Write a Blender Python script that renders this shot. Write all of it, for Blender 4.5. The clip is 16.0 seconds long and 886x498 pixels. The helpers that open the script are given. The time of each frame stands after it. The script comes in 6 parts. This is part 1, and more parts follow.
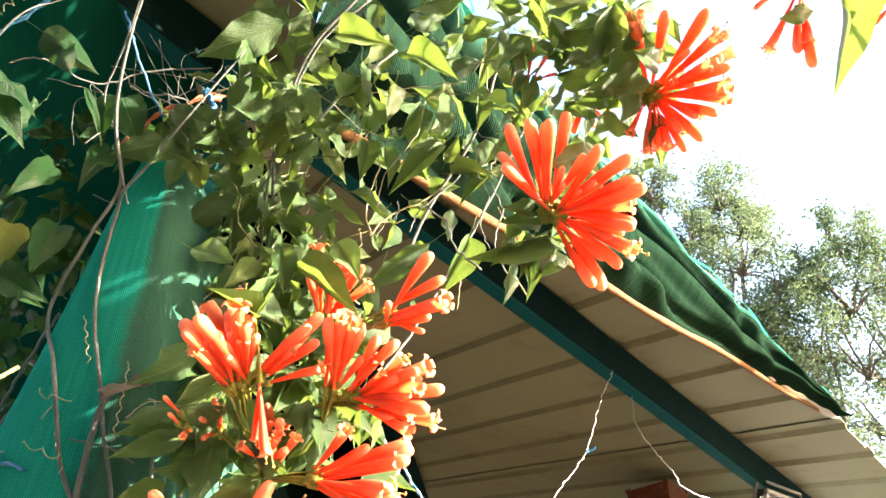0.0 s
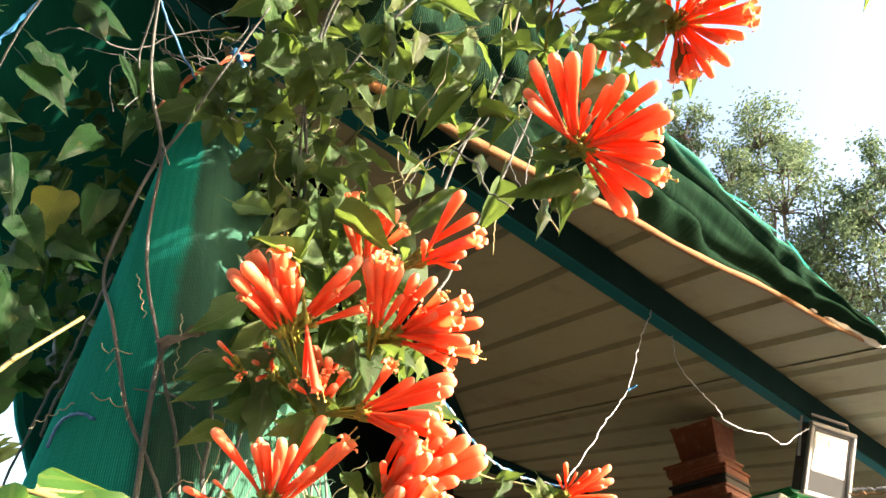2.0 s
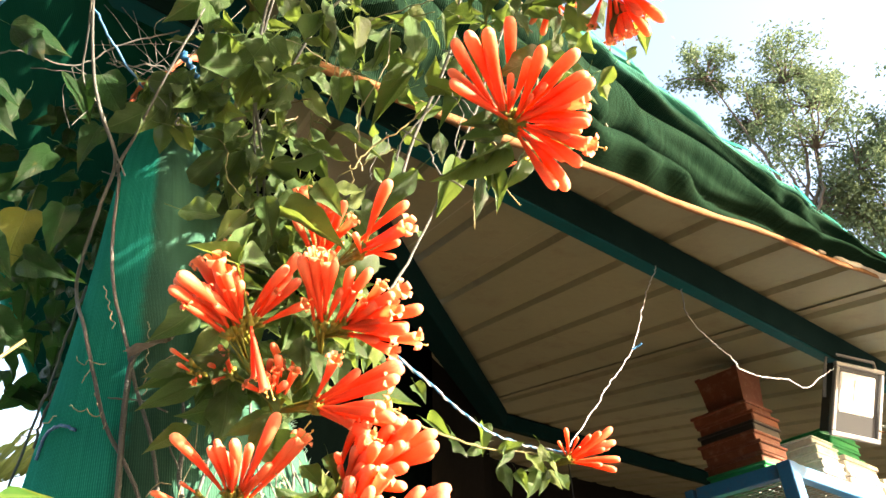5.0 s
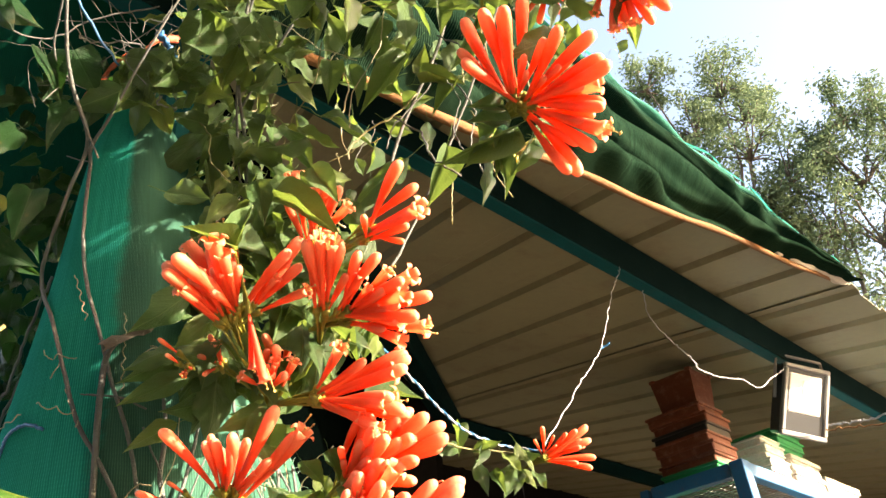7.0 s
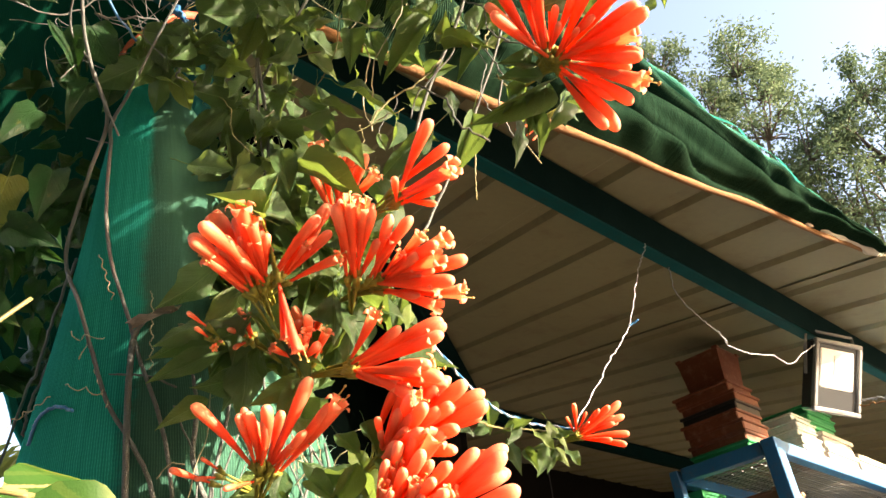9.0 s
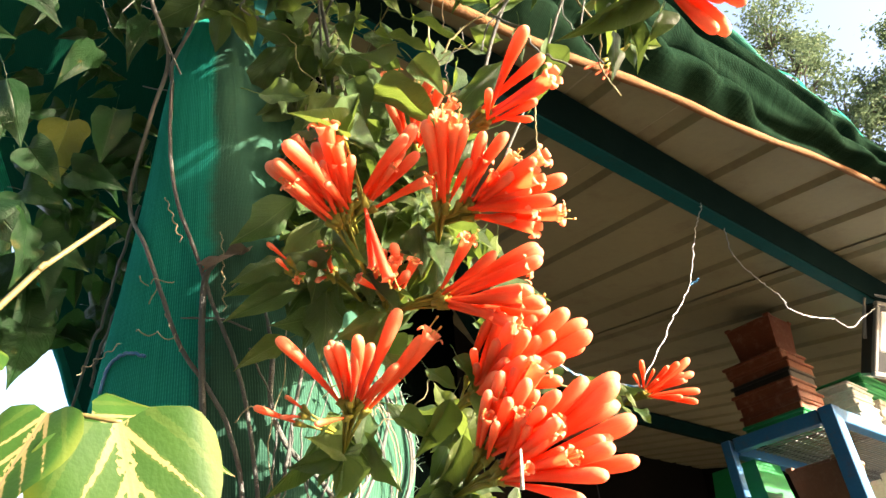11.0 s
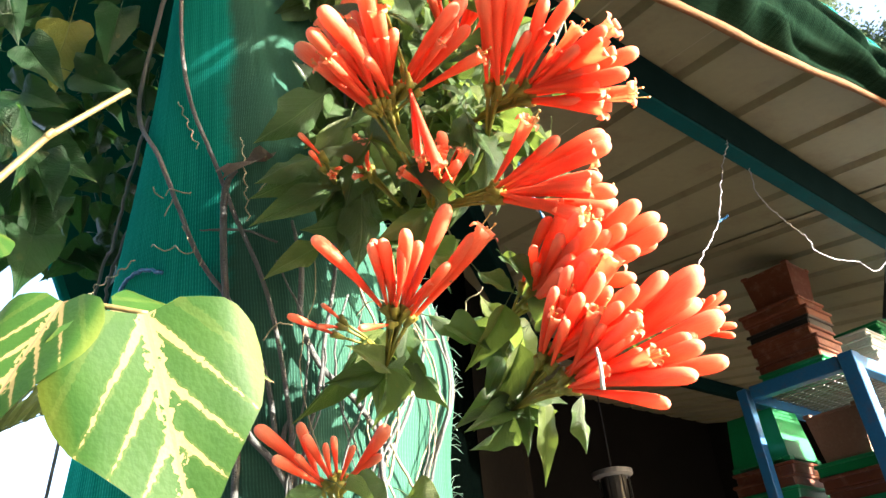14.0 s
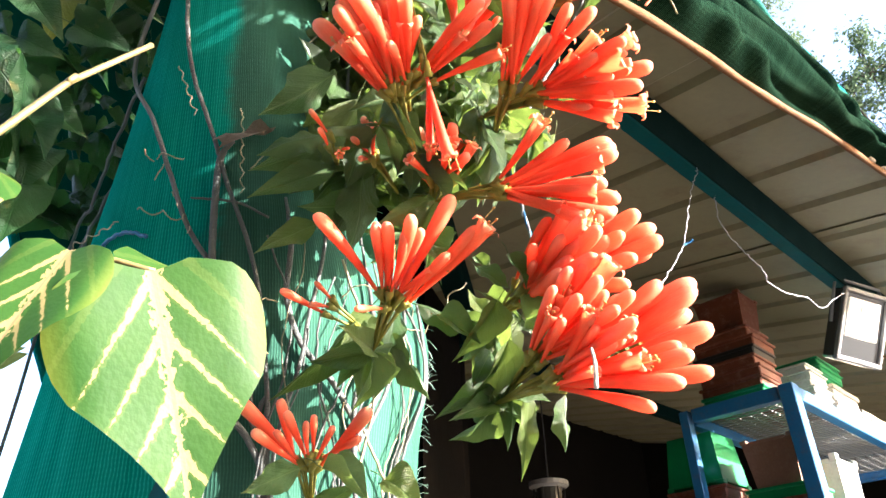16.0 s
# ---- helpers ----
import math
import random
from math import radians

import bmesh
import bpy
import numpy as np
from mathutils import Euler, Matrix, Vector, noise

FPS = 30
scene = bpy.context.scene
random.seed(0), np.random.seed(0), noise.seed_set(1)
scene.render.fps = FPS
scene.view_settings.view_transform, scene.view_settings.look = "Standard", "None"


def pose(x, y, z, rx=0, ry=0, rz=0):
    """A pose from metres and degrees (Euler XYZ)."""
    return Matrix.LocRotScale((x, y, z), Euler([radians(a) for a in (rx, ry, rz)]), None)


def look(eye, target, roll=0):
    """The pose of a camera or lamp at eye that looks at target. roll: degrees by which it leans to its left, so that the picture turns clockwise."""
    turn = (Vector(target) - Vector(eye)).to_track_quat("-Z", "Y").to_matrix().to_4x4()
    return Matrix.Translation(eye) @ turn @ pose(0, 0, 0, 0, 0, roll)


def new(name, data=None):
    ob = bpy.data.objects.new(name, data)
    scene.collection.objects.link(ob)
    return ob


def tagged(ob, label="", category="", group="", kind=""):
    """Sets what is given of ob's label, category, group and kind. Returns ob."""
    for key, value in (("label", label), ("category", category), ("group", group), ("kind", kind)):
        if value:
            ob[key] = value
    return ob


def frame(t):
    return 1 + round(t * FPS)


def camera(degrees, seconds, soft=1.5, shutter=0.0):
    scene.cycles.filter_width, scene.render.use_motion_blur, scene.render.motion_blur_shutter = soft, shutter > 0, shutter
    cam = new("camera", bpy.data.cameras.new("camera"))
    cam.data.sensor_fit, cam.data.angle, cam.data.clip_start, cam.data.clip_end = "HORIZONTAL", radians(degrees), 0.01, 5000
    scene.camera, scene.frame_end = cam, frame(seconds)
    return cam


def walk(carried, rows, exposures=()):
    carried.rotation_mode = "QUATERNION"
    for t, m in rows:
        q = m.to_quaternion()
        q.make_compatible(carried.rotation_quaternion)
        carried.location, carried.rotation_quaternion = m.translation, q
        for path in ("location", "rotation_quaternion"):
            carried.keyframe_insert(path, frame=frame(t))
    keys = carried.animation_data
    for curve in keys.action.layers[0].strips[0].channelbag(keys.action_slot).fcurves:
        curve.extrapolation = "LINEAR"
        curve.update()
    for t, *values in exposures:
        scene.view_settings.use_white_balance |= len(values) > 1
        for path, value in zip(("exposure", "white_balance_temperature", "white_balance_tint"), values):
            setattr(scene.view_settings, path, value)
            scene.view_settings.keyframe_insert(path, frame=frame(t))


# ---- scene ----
cam = camera(63.8, 16.0)
PATH = [
    (0, (0.0014, 0.0228, 1.5173), (-0.0019, 1.5175, 2.8457), 2.14),
    (0.5, (-0.0007, 0.0334, 1.5138), (-0.0049, 1.5580, 2.8091), 1.67),
    (1, (-0.0008, 0.0310, 1.5094), (-0.0185, 1.5703, 2.7869), 1.66),
    (1.5, (-0.0029, 0.0256, 1.5047), (-0.0550, 1.5762, 2.7665), 1.68),
    (2, (0.0030, 0.0202, 1.4997), (-0.0980, 1.5912, 2.7323), 1.28),
    (2.5, (0.0140, 0.0091, 1.4999), (-0.1816, 1.5906, 2.7092), 1.33),
    (3, (0.0291, 0.0076, 1.5033), (-0.1959, 1.5950, 2.6991), 1.20),
    (3.5, (0.0419, 0.0153, 1.4980), (-0.2348, 1.6161, 2.6647), 1.08),
    (4, (0.0559, 0.0065, 1.4964), (-0.3202, 1.5972, 2.6491), 0.84),
    (4.5, (0.0691, 0.0047, 1.5019), (-0.2955, 1.6086, 2.6399), -1.14),
    (5, (0.0662, 0.0188, 1.5090), (-0.1286, 1.6351, 2.6716), -2.09),
    (5.2, (0.0542, 0.0191, 1.5073), (-0.1397, 1.6343, 2.6708), -1.79),
    (7.3, (0.0182, 0.0370, 1.5098), (-0.0094, 1.6590, 2.6799), -5.03),
    (7.5, (0.0152, 0.0371, 1.5089), (-0.0345, 1.6592, 2.6786), -4.50),
    (8, (0.0142, 0.0442, 1.5089), (-0.0480, 1.6781, 2.6594), -4.83),
    (8.2, (0.0142, 0.0481, 1.5094), (-0.0498, 1.6781, 2.6665), -5.12),
    (10.3, (-0.0142, 0.0770, 1.4981), (-0.1397, 1.7166, 2.6379), -5.38),
    (10.5, (-0.0192, 0.0831, 1.4980), (-0.1527, 1.7220, 2.6360), -5.33),
    (11, (-0.0353, 0.0955, 1.4962), (-0.2033, 1.7440, 2.6161), -4.94),
    (11.5, (-0.0413, 0.1005, 1.4970), (-0.2286, 1.7557, 2.6053), -5.14),
    (12, (-0.0522, 0.0973, 1.4979), (-0.2459, 1.7581, 2.5960), -5.11),
    (12.5, (-0.0583, 0.0944, 1.4976), (-0.2898, 1.7489, 2.5969), -6.00),
    (13, (-0.0524, 0.1151, 1.4933), (-0.2680, 1.7961, 2.5555), -6.80),
    (13.5, (-0.0655, 0.1317, 1.4909), (-0.2904, 1.8182, 2.5420), -5.36),
    (14, (-0.0715, 0.1469, 1.4902), (-0.2559, 1.8501, 2.5233), -5.17),
    (14.5, (-0.0846, 0.1482, 1.4887), (-0.2592, 1.8566, 2.5132), -4.12),
    (15, (-0.0825, 0.1439, 1.4901), (-0.1765, 1.8460, 2.5368), -3.24),
    (15.5, (-0.0885, 0.1378, 1.4904), (-0.1601, 1.8319, 2.5506), -2.26),
    (16, (-0.0947, 0.1447, 1.4844), (-0.1531, 1.8582, 2.5147), -1.72),
]
EXPOSURES = [(0, 3.2, 7000, 14), (0.5, 3.13, 7000, 14), (1.5, 2.76, 7000, 15), (2.5, 2.47, 7100, 16), (3.5, 2.48, 7300, 17), (4.5, 2.5, 7400, 17), (5, 2.72, 7400, 17), (7.5, 2.4, 7500, 18), (8.2, 2.28, 7500, 18), (10.5, 2.42, 7300, 17), (11.5, 2.38, 7100, 17), (12.5, 2.2, 6900, 17), (13.5, 2.42, 6650, 17), (14.5, 2.72, 6050, 17), (16, 2.73, 5950, 18)]
walk(cam, [(t, look(eye, target, roll)) for t, eye, target, roll in PATH], EXPOSURES)

# ---- world, sun, exposure ----
SUN_DIR = Vector((0.93, -0.29, 0.30)).normalized()
world = bpy.data.worlds.new("world")
scene.world = world
world.use_nodes = True
wn = world.node_tree
sky = wn.nodes.new("ShaderNodeTexSky")
sky.sky_type = "NISHITA"
sky.sun_disc = False
sky.sun_elevation = math.asin(SUN_DIR.z)
sky.sun_rotation = math.atan2(SUN_DIR.x, SUN_DIR.y)
sky.air_density, sky.dust_density, sky.ozone_density = 1.0, 3.0, 1.0
wn.nodes["Background"].inputs["Strength"].default_value = 0.15
wn.links.new(sky.outputs[0], wn.nodes["Background"].inputs["Color"])
sun = new("sun", bpy.data.lights.new("sun", "SUN"))
sun.data.energy = 5.0
sun.data.angle = radians(0.6)
sun.data.color = (1.0, 0.90, 0.72)
sun.matrix_basis = look(SUN_DIR * 20, (0, 0, 0))


# ---- materials ----
def tree_of(name):
    m = bpy.data.materials.new(name)
    m.use_nodes = True
    return m, m.node_tree.nodes, m.node_tree.links, m.node_tree.nodes["Principled BSDF"]


def node(nodes, kind, **values):
    n = nodes.new(kind)
    for key, value in values.items():
        if key in n.inputs:
            n.inputs[key].default_value = value
    return n


def ramp(nodes, stops):
    r = nodes.new("ShaderNodeValToRGB")
    while len(r.color_ramp.elements) < len(stops):
        r.color_ramp.elements.new(0.5)
    for e, (p, c) in zip(r.color_ramp.elements, stops):
        e.position, e.color = p, (*c, 1)
    return r


def mixed(nodes, links, a, b, fac, mode="MIX"):
    n = nodes.new("ShaderNodeMix")
    n.data_type, n.blend_type = "RGBA", mode
    for sock, v in ((n.inputs["Factor"], fac), (n.inputs["A"], a), (n.inputs["B"], b)):
        if hasattr(v, "links"):
            links.new(v, sock)
        elif isinstance(v, tuple):
            sock.default_value = (*v, 1)
        else:
            sock.default_value = v
    return n.outputs["Result"]


def maths(nodes, links, op, a, b=0.0):
    n = nodes.new("ShaderNodeMath")
    n.operation = op
    for sock, v in zip(n.inputs, (a, b)):
        if hasattr(v, "links"):
            links.new(v, sock)
        else:
            sock.default_value = v
    return n.outputs[0]


def surface(name, dark, light, rough=0.6, scale=8.0, fine=90.0, bump=0.2, metal=0.0, stain=None, stain_amount=0.3, translucent=0.0):
    """A weathered surface: two scales of noise in colour, roughness and relief, and stains of another colour."""
    m, nodes, links, bsdf = tree_of(name)
    tc = nodes.new("ShaderNodeTexCoord")
    big = node(nodes, "ShaderNodeTexNoise", Scale=scale, Detail=5.0, Roughness=0.6)
    small = node(nodes, "ShaderNodeTexNoise", Scale=fine, Detail=4.0, Roughness=0.65)
    for n in (big, small):
        links.new(tc.outputs["Object"], n.inputs["Vector"])
    col = mixed(nodes, links, dark, light, big.outputs["Fac"])
    col = mixed(nodes, links, col, maths(nodes, links, "ADD", small.outputs["Fac"], 0.2), 0.35, "MULTIPLY")
    if stain:
        spots = node(nodes, "ShaderNodeTexNoise", Scale=scale * 2.7, Detail=6.0, Roughness=0.75)
        links.new(tc.outputs["Object"], spots.inputs["Vector"])
        r = ramp(nodes, [(0.52, (0, 0, 0)), (0.68, (1, 1, 1))])
        links.new(spots.outputs["Fac"], r.inputs["Fac"])
        col = mixed(nodes, links, col, stain, maths(nodes, links, "MULTIPLY", r.outputs["Color"], stain_amount))
    links.new(col, bsdf.inputs["Base Color"])
    bsdf.inputs["Metallic"].default_value = metal
    r2 = nodes.new("ShaderNodeMapRange")
    r2.inputs["To Min"].default_value, r2.inputs["To Max"].default_value = max(0.05, rough - 0.15), min(1.0, rough + 0.15)
    links.new(small.outputs["Fac"], r2.inputs["Value"])
    links.new(r2.outputs[0], bsdf.inputs["Roughness"])
    if bump:
        b = node(nodes, "ShaderNodeBump", Strength=bump, Distance=0.002)
        links.new(small.outputs["Fac"], b.inputs["Height"])
        links.new(b.outputs[0], bsdf.inputs["Normal"])
    if translucent:
        through_light(nodes, links, bsdf, col, translucent)
    return m


def through_light(nodes, links, bsdf, colour, amount):
    tr = nodes.new("ShaderNodeBsdfTranslucent")
    if hasattr(colour, "links"):
        links.new(colour, tr.inputs["Color"])
    else:
        tr.inputs["Color"].default_value = (*colour, 1)
    mix = nodes.new("ShaderNodeMixShader")
    mix.inputs[0].default_value = amount
    out = nodes["Material Output"]
    links.new(bsdf.outputs[0], mix.inputs[1])
    links.new(tr.outputs[0], mix.inputs[2])
    links.new(mix.outputs[0], out.inputs["Surface"])


def leaf_material(name, dark, light, vein, back, brown=0.0, gloss=0.5, yellow=0.4):
    """Leaf blade: x runs across the blade, y from stalk to tip, 0 to 1; mottled, paler along the veins, worn at the rim."""
    m, nodes, links, bsdf = tree_of(name)
    M = lambda op, a, b=0.0: maths(nodes, links, op, a, b)
    tc = nodes.new("ShaderNodeTexCoord")
    info = nodes.new("ShaderNodeObjectInfo")
    sep = nodes.new("ShaderNodeSeparateXYZ")
    links.new(tc.outputs["Object"], sep.inputs[0])
    off = nodes.new("ShaderNodeVectorMath")
    off.operation = "ADD"
    links.new(tc.outputs["Object"], off.inputs[0])
    links.new(M("MULTIPLY", info.outputs["Random"], 40.0), off.inputs[1])
    patch = node(nodes, "ShaderNodeTexNoise", Scale=3.2, Detail=5.0, Roughness=0.65)
    grain = node(nodes, "ShaderNodeTexNoise", Scale=30.0, Detail=4.0, Roughness=0.7)
    for n in (patch, grain):
        links.new(off.outputs[0], n.inputs["Vector"])
    second = M("FRACT", M("MULTIPLY", info.outputs["Random"], 37.0))
    tone = M("ADD", M("MULTIPLY", info.outputs["Random"], 0.70), M("MULTIPLY", M("SUBTRACT", patch.outputs["Fac"], 0.25), 0.75))
    tone.node.use_clamp = True
    col = mixed(nodes, links, dark, light, tone)
    col = mixed(nodes, links, col, tuple(1.5 * c for c in (light[0] * 1.7, light[1], light[2] * 0.5)), M("MULTIPLY", M("GREATER_THAN", second, 0.78), yellow))
    col = mixed(nodes, links, col, M("ADD", grain.outputs["Fac"], 0.25), 0.4, "MULTIPLY")
    ax = M("ABSOLUTE", sep.outputs["X"])
    mid = M("SUBTRACT", 1.0, M("MULTIPLY", ax, 55.0))
    mid.node.use_clamp = True
    wave = M("SINE", M("MULTIPLY", M("SUBTRACT", sep.outputs["Y"], M("MULTIPLY", ax, 0.85)), 44.0))
    side = M("MULTIPLY", M("SUBTRACT", wave, 0.80), 4.0)
    side.node.use_clamp = True
    veins = M("MAXIMUM", mid, M("MULTIPLY", side, 0.16))
    col = mixed(nodes, links, col, vein, M("MULTIPLY", veins, 0.65))
    worn = ramp(nodes, [(0.60, (0, 0, 0)), (0.70, (1, 1, 1))])
    links.new(M("ADD", patch.outputs["Fac"], M("MULTIPLY", M("SUBTRACT", sep.outputs["Y"], 0.6), 0.14)), worn.inputs["Fac"])
    col = mixed(nodes, links, col, (0.20, 0.13, 0.04), M("MULTIPLY", worn.outputs["Color"], max(0.35, brown)))
    links.new(col, bsdf.inputs["Base Color"])
    rough = nodes.new("ShaderNodeMapRange")
    rough.inputs["To Min"].default_value, rough.inputs["To Max"].default_value = 0.24, 0.50
    links.new(patch.outputs["Fac"], rough.inputs["Value"])
    links.new(rough.outputs[0], bsdf.inputs["Roughness"])
    bsdf.inputs["Specular IOR Level"].default_value = gloss
    b = node(nodes, "ShaderNodeBump", Strength=0.5, Distance=0.02)
    links.new(M("SUBTRACT", M("ADD", M("MULTIPLY", grain.outputs["Fac"], 0.4), M("MULTIPLY", wave, 0.05)), veins), b.inputs["Height"])
    links.new(b.outputs[0], bsdf.inputs["Normal"])
    through_light(nodes, links, bsdf, mixed(nodes, links, col, back, 0.65), 0.33)
    return m


def petal_material(name, tip=(0.97, 0.36, 0.20), body=(0.95, 0.140, 0.060), foot=(0.88, 0.32, 0.03)):
    """Trumpet flower: z runs from the calyx to the tip, 0 to 1."""
    m, nodes, links, bsdf = tree_of(name)
    tc = nodes.new("ShaderNodeTexCoord")
    info = nodes.new("ShaderNodeObjectInfo")
    sep = nodes.new("ShaderNodeSeparateXYZ")
    links.new(tc.outputs["Object"], sep.inputs[0])
    streak = node(nodes, "ShaderNodeTexNoise", Scale=22.0, Detail=4.0, Roughness=0.6)
    vm = nodes.new("ShaderNodeVectorMath")
    vm.operation = "MULTIPLY"
    vm.inputs[1].default_value = (6.0, 6.0, 0.5)
    links.new(tc.outputs["Object"], vm.inputs[0])
    links.new(vm.outputs[0], streak.inputs["Vector"])
    along = maths(nodes, links, "ADD", sep.outputs["Z"], maths(nodes, links, "MULTIPLY", maths(nodes, links, "SUBTRACT", streak.outputs["Fac"], 0.5), 0.18))
    r = ramp(nodes, [(0.0, foot), (0.18, body), (0.66, body), (0.88, tip), (1.0, (0.98, 0.52, 0.34))])
    links.new(along, r.inputs["Fac"])
    col = mixed(nodes, links, r.outputs["Color"], (0.94, 0.17, 0.045), maths(nodes, links, "MULTIPLY", info.outputs["Random"], 0.3))
    col = mixed(nodes, links, col, maths(nodes, links, "ADD", streak.outputs["Fac"], 0.35), 0.25, "MULTIPLY")
    links.new(col, bsdf.inputs["Base Color"])
    bsdf.inputs["Roughness"].default_value = 0.45
    bsdf.inputs["Specular IOR Level"].default_value = 0.35
    b = node(nodes, "ShaderNodeBump", Strength=0.15, Distance=0.01)
    links.new(streak.outputs["Fac"], b.inputs["Height"])
    links.new(b.outputs[0], bsdf.inputs["Normal"])
    through_light(nodes, links, bsdf, mixed(nodes, links, col, (1.0, 0.17, 0.03), 0.6), 0.42)
    return m


def net_material(name, dark, light, glow, amount, dirty=0.06, lit_tint=None, edge=(0.2, 0.3), relief=0.3, way=(1.0, 0.0)):
    """Knitted shade net: u across and v along the cloth, in metres; an optional tint paints light and fading past a
    ragged edge, which lies across the way given in u and v.
    """
    m, nodes, links, bsdf = tree_of(name)
    uv = nodes.new("ShaderNodeUVMap")
    tc = nodes.new("ShaderNodeTexCoord")
    sep = nodes.new("ShaderNodeSeparateXYZ")
    links.new(uv.outputs[0], sep.inputs[0])
    rows = nodes.new("ShaderNodeTexWave")
    rows.wave_type, rows.bands_direction = "BANDS", "X"
    rows.inputs["Scale"].default_value = 138.0
    rows.inputs["Distortion"].default_value = 2.2
    rows.inputs["Detail"].default_value = 3.0
    knit = nodes.new("ShaderNodeTexWave")
    knit.wave_type, knit.bands_direction = "BANDS", "Y"
    knit.inputs["Scale"].default_value = 92.0
    knit.inputs["Distortion"].default_value = 3.0
    knit.inputs["Detail"].default_value = 2.0
    for n in (rows, knit):
        links.new(uv.outputs[0], n.inputs["Vector"])
    stretch = nodes.new("ShaderNodeVectorMath")
    stretch.operation = "MULTIPLY"
    stretch.inputs[1].default_value = (160.0, 6.0, 1.0)
    links.new(uv.outputs[0], stretch.inputs[0])
    streak = node(nodes, "ShaderNodeTexNoise", Scale=1.0, Detail=4.0, Roughness=0.65)
    links.new(stretch.outputs[0], streak.inputs["Vector"])
    dirt = node(nodes, "ShaderNodeTexNoise", Scale=14.0, Detail=6.0, Roughness=0.7)
    links.new(tc.outputs["Object"], dirt.inputs["Vector"])
    blot = ramp(nodes, [(0.46, (0, 0, 0)), (0.66, (1, 1, 1))])
    links.new(dirt.outputs["Fac"], blot.inputs["Fac"])
    weave = maths(nodes, links, "MULTIPLY", maths(nodes, links, "POWER", rows.outputs["Fac"], 2.5), maths(nodes, links, "ADD", maths(nodes, links, "MULTIPLY", knit.outputs["Fac"], 0.28), 0.5))
    h = maths(nodes, links, "ADD", weave, maths(nodes, links, "MULTIPLY", maths(nodes, links, "SUBTRACT", streak.outputs["Fac"], 0.4), 0.9))
    h.node.use_clamp = True
    col = mixed(nodes, links, dark, light, h)
    if lit_tint:
        pale = mixed(nodes, links, tuple(0.55 * c for c in lit_tint), lit_tint, h)
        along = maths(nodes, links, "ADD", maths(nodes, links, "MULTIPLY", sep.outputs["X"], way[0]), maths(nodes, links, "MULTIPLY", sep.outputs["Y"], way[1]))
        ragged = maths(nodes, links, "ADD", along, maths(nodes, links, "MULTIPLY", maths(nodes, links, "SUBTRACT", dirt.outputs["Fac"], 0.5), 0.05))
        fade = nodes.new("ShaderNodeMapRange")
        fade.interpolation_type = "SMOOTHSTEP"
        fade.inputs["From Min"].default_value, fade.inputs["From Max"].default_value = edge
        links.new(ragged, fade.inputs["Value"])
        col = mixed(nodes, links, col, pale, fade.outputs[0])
        glow = mixed(nodes, links, glow, tuple(0.4 * c for c in lit_tint), fade.outputs[0])
    col = mixed(nodes, links, col, (0.017, 0.015, 0.008), maths(nodes, links, "MULTIPLY", blot.outputs["Color"], dirty))
    links.new(col, bsdf.inputs["Base Color"])
    bsdf.inputs["Roughness"].default_value = 0.8
    bsdf.inputs["Specular IOR Level"].default_value = 0.0
    b = node(nodes, "ShaderNodeBump", Strength=relief, Distance=0.0012)
    links.new(weave, b.inputs["Height"])
    links.new(b.outputs[0], bsdf.inputs["Normal"])
    through_light(nodes, links, bsdf, mixed(nodes, links, col, glow, 0.7), amount)
    return m


LEAF = leaf_material("vine_leaf", (0.017, 0.056, 0.018), (0.096, 0.182, 0.062), (0.18, 0.26, 0.12), (0.27, 0.40, 0.06), yellow=0.3)
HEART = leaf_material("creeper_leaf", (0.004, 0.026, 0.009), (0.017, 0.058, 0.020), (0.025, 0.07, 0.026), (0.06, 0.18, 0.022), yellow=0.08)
BROWNING = leaf_material("browning_leaf", (0.05, 0.085, 0.022), (0.10, 0.15, 0.04), (0.16, 0.2, 0.08), (0.30, 0.35, 0.05), 0.9)
for m in (HEART, BROWNING):
    m.node_tree.nodes["Principled BSDF"].inputs["Specular IOR Level"].default_value = 0.28
PETAL = petal_material("petal")
WILTED = petal_material("wilted_petal", (0.85, 0.16, 0.08), (0.75, 0.10, 0.05), (0.70, 0.12, 0.06))
CALYX = surface("calyx", (0.16, 0.20, 0.03), (0.42, 0.36, 0.05), 0.5, 200, 900, 0.1, translucent=0.2)
ANTHER = surface("stamen", (0.55, 0.35, 0.08), (0.75, 0.55, 0.2), 0.5, 300, 900, 0.0)
STEM = surface("woody_stem", (0.066, 0.074, 0.073), (0.175, 0.190, 0.188), 0.75, 60, 420, 0.8)
GREENSTEM = surface("green_stem", (0.10, 0.10, 0.035), (0.20, 0.17, 0.07), 0.6, 60, 400, 0.3)
TENDRIL = surface("tendril", (0.25, 0.22, 0.14), (0.42, 0.38, 0.26), 0.6, 80, 400, 0.2)
DRY = surface("dry_leaf", (0.13, 0.10, 0.075), (0.32, 0.255, 0.20), 0.8, 60, 300, 0.6, translucent=0.25)
# Flap past the edge: fading and the light on that side in one grey-green.
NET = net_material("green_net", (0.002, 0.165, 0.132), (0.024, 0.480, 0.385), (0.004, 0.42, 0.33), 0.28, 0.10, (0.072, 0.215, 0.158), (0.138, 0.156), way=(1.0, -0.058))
# Teal past the edge: light through the thin top, painted on the net.
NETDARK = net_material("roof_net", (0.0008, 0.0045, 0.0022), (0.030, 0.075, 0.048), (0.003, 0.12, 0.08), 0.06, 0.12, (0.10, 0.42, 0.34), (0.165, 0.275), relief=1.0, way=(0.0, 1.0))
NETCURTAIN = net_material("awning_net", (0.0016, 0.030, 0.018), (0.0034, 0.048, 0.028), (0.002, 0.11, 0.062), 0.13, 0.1)
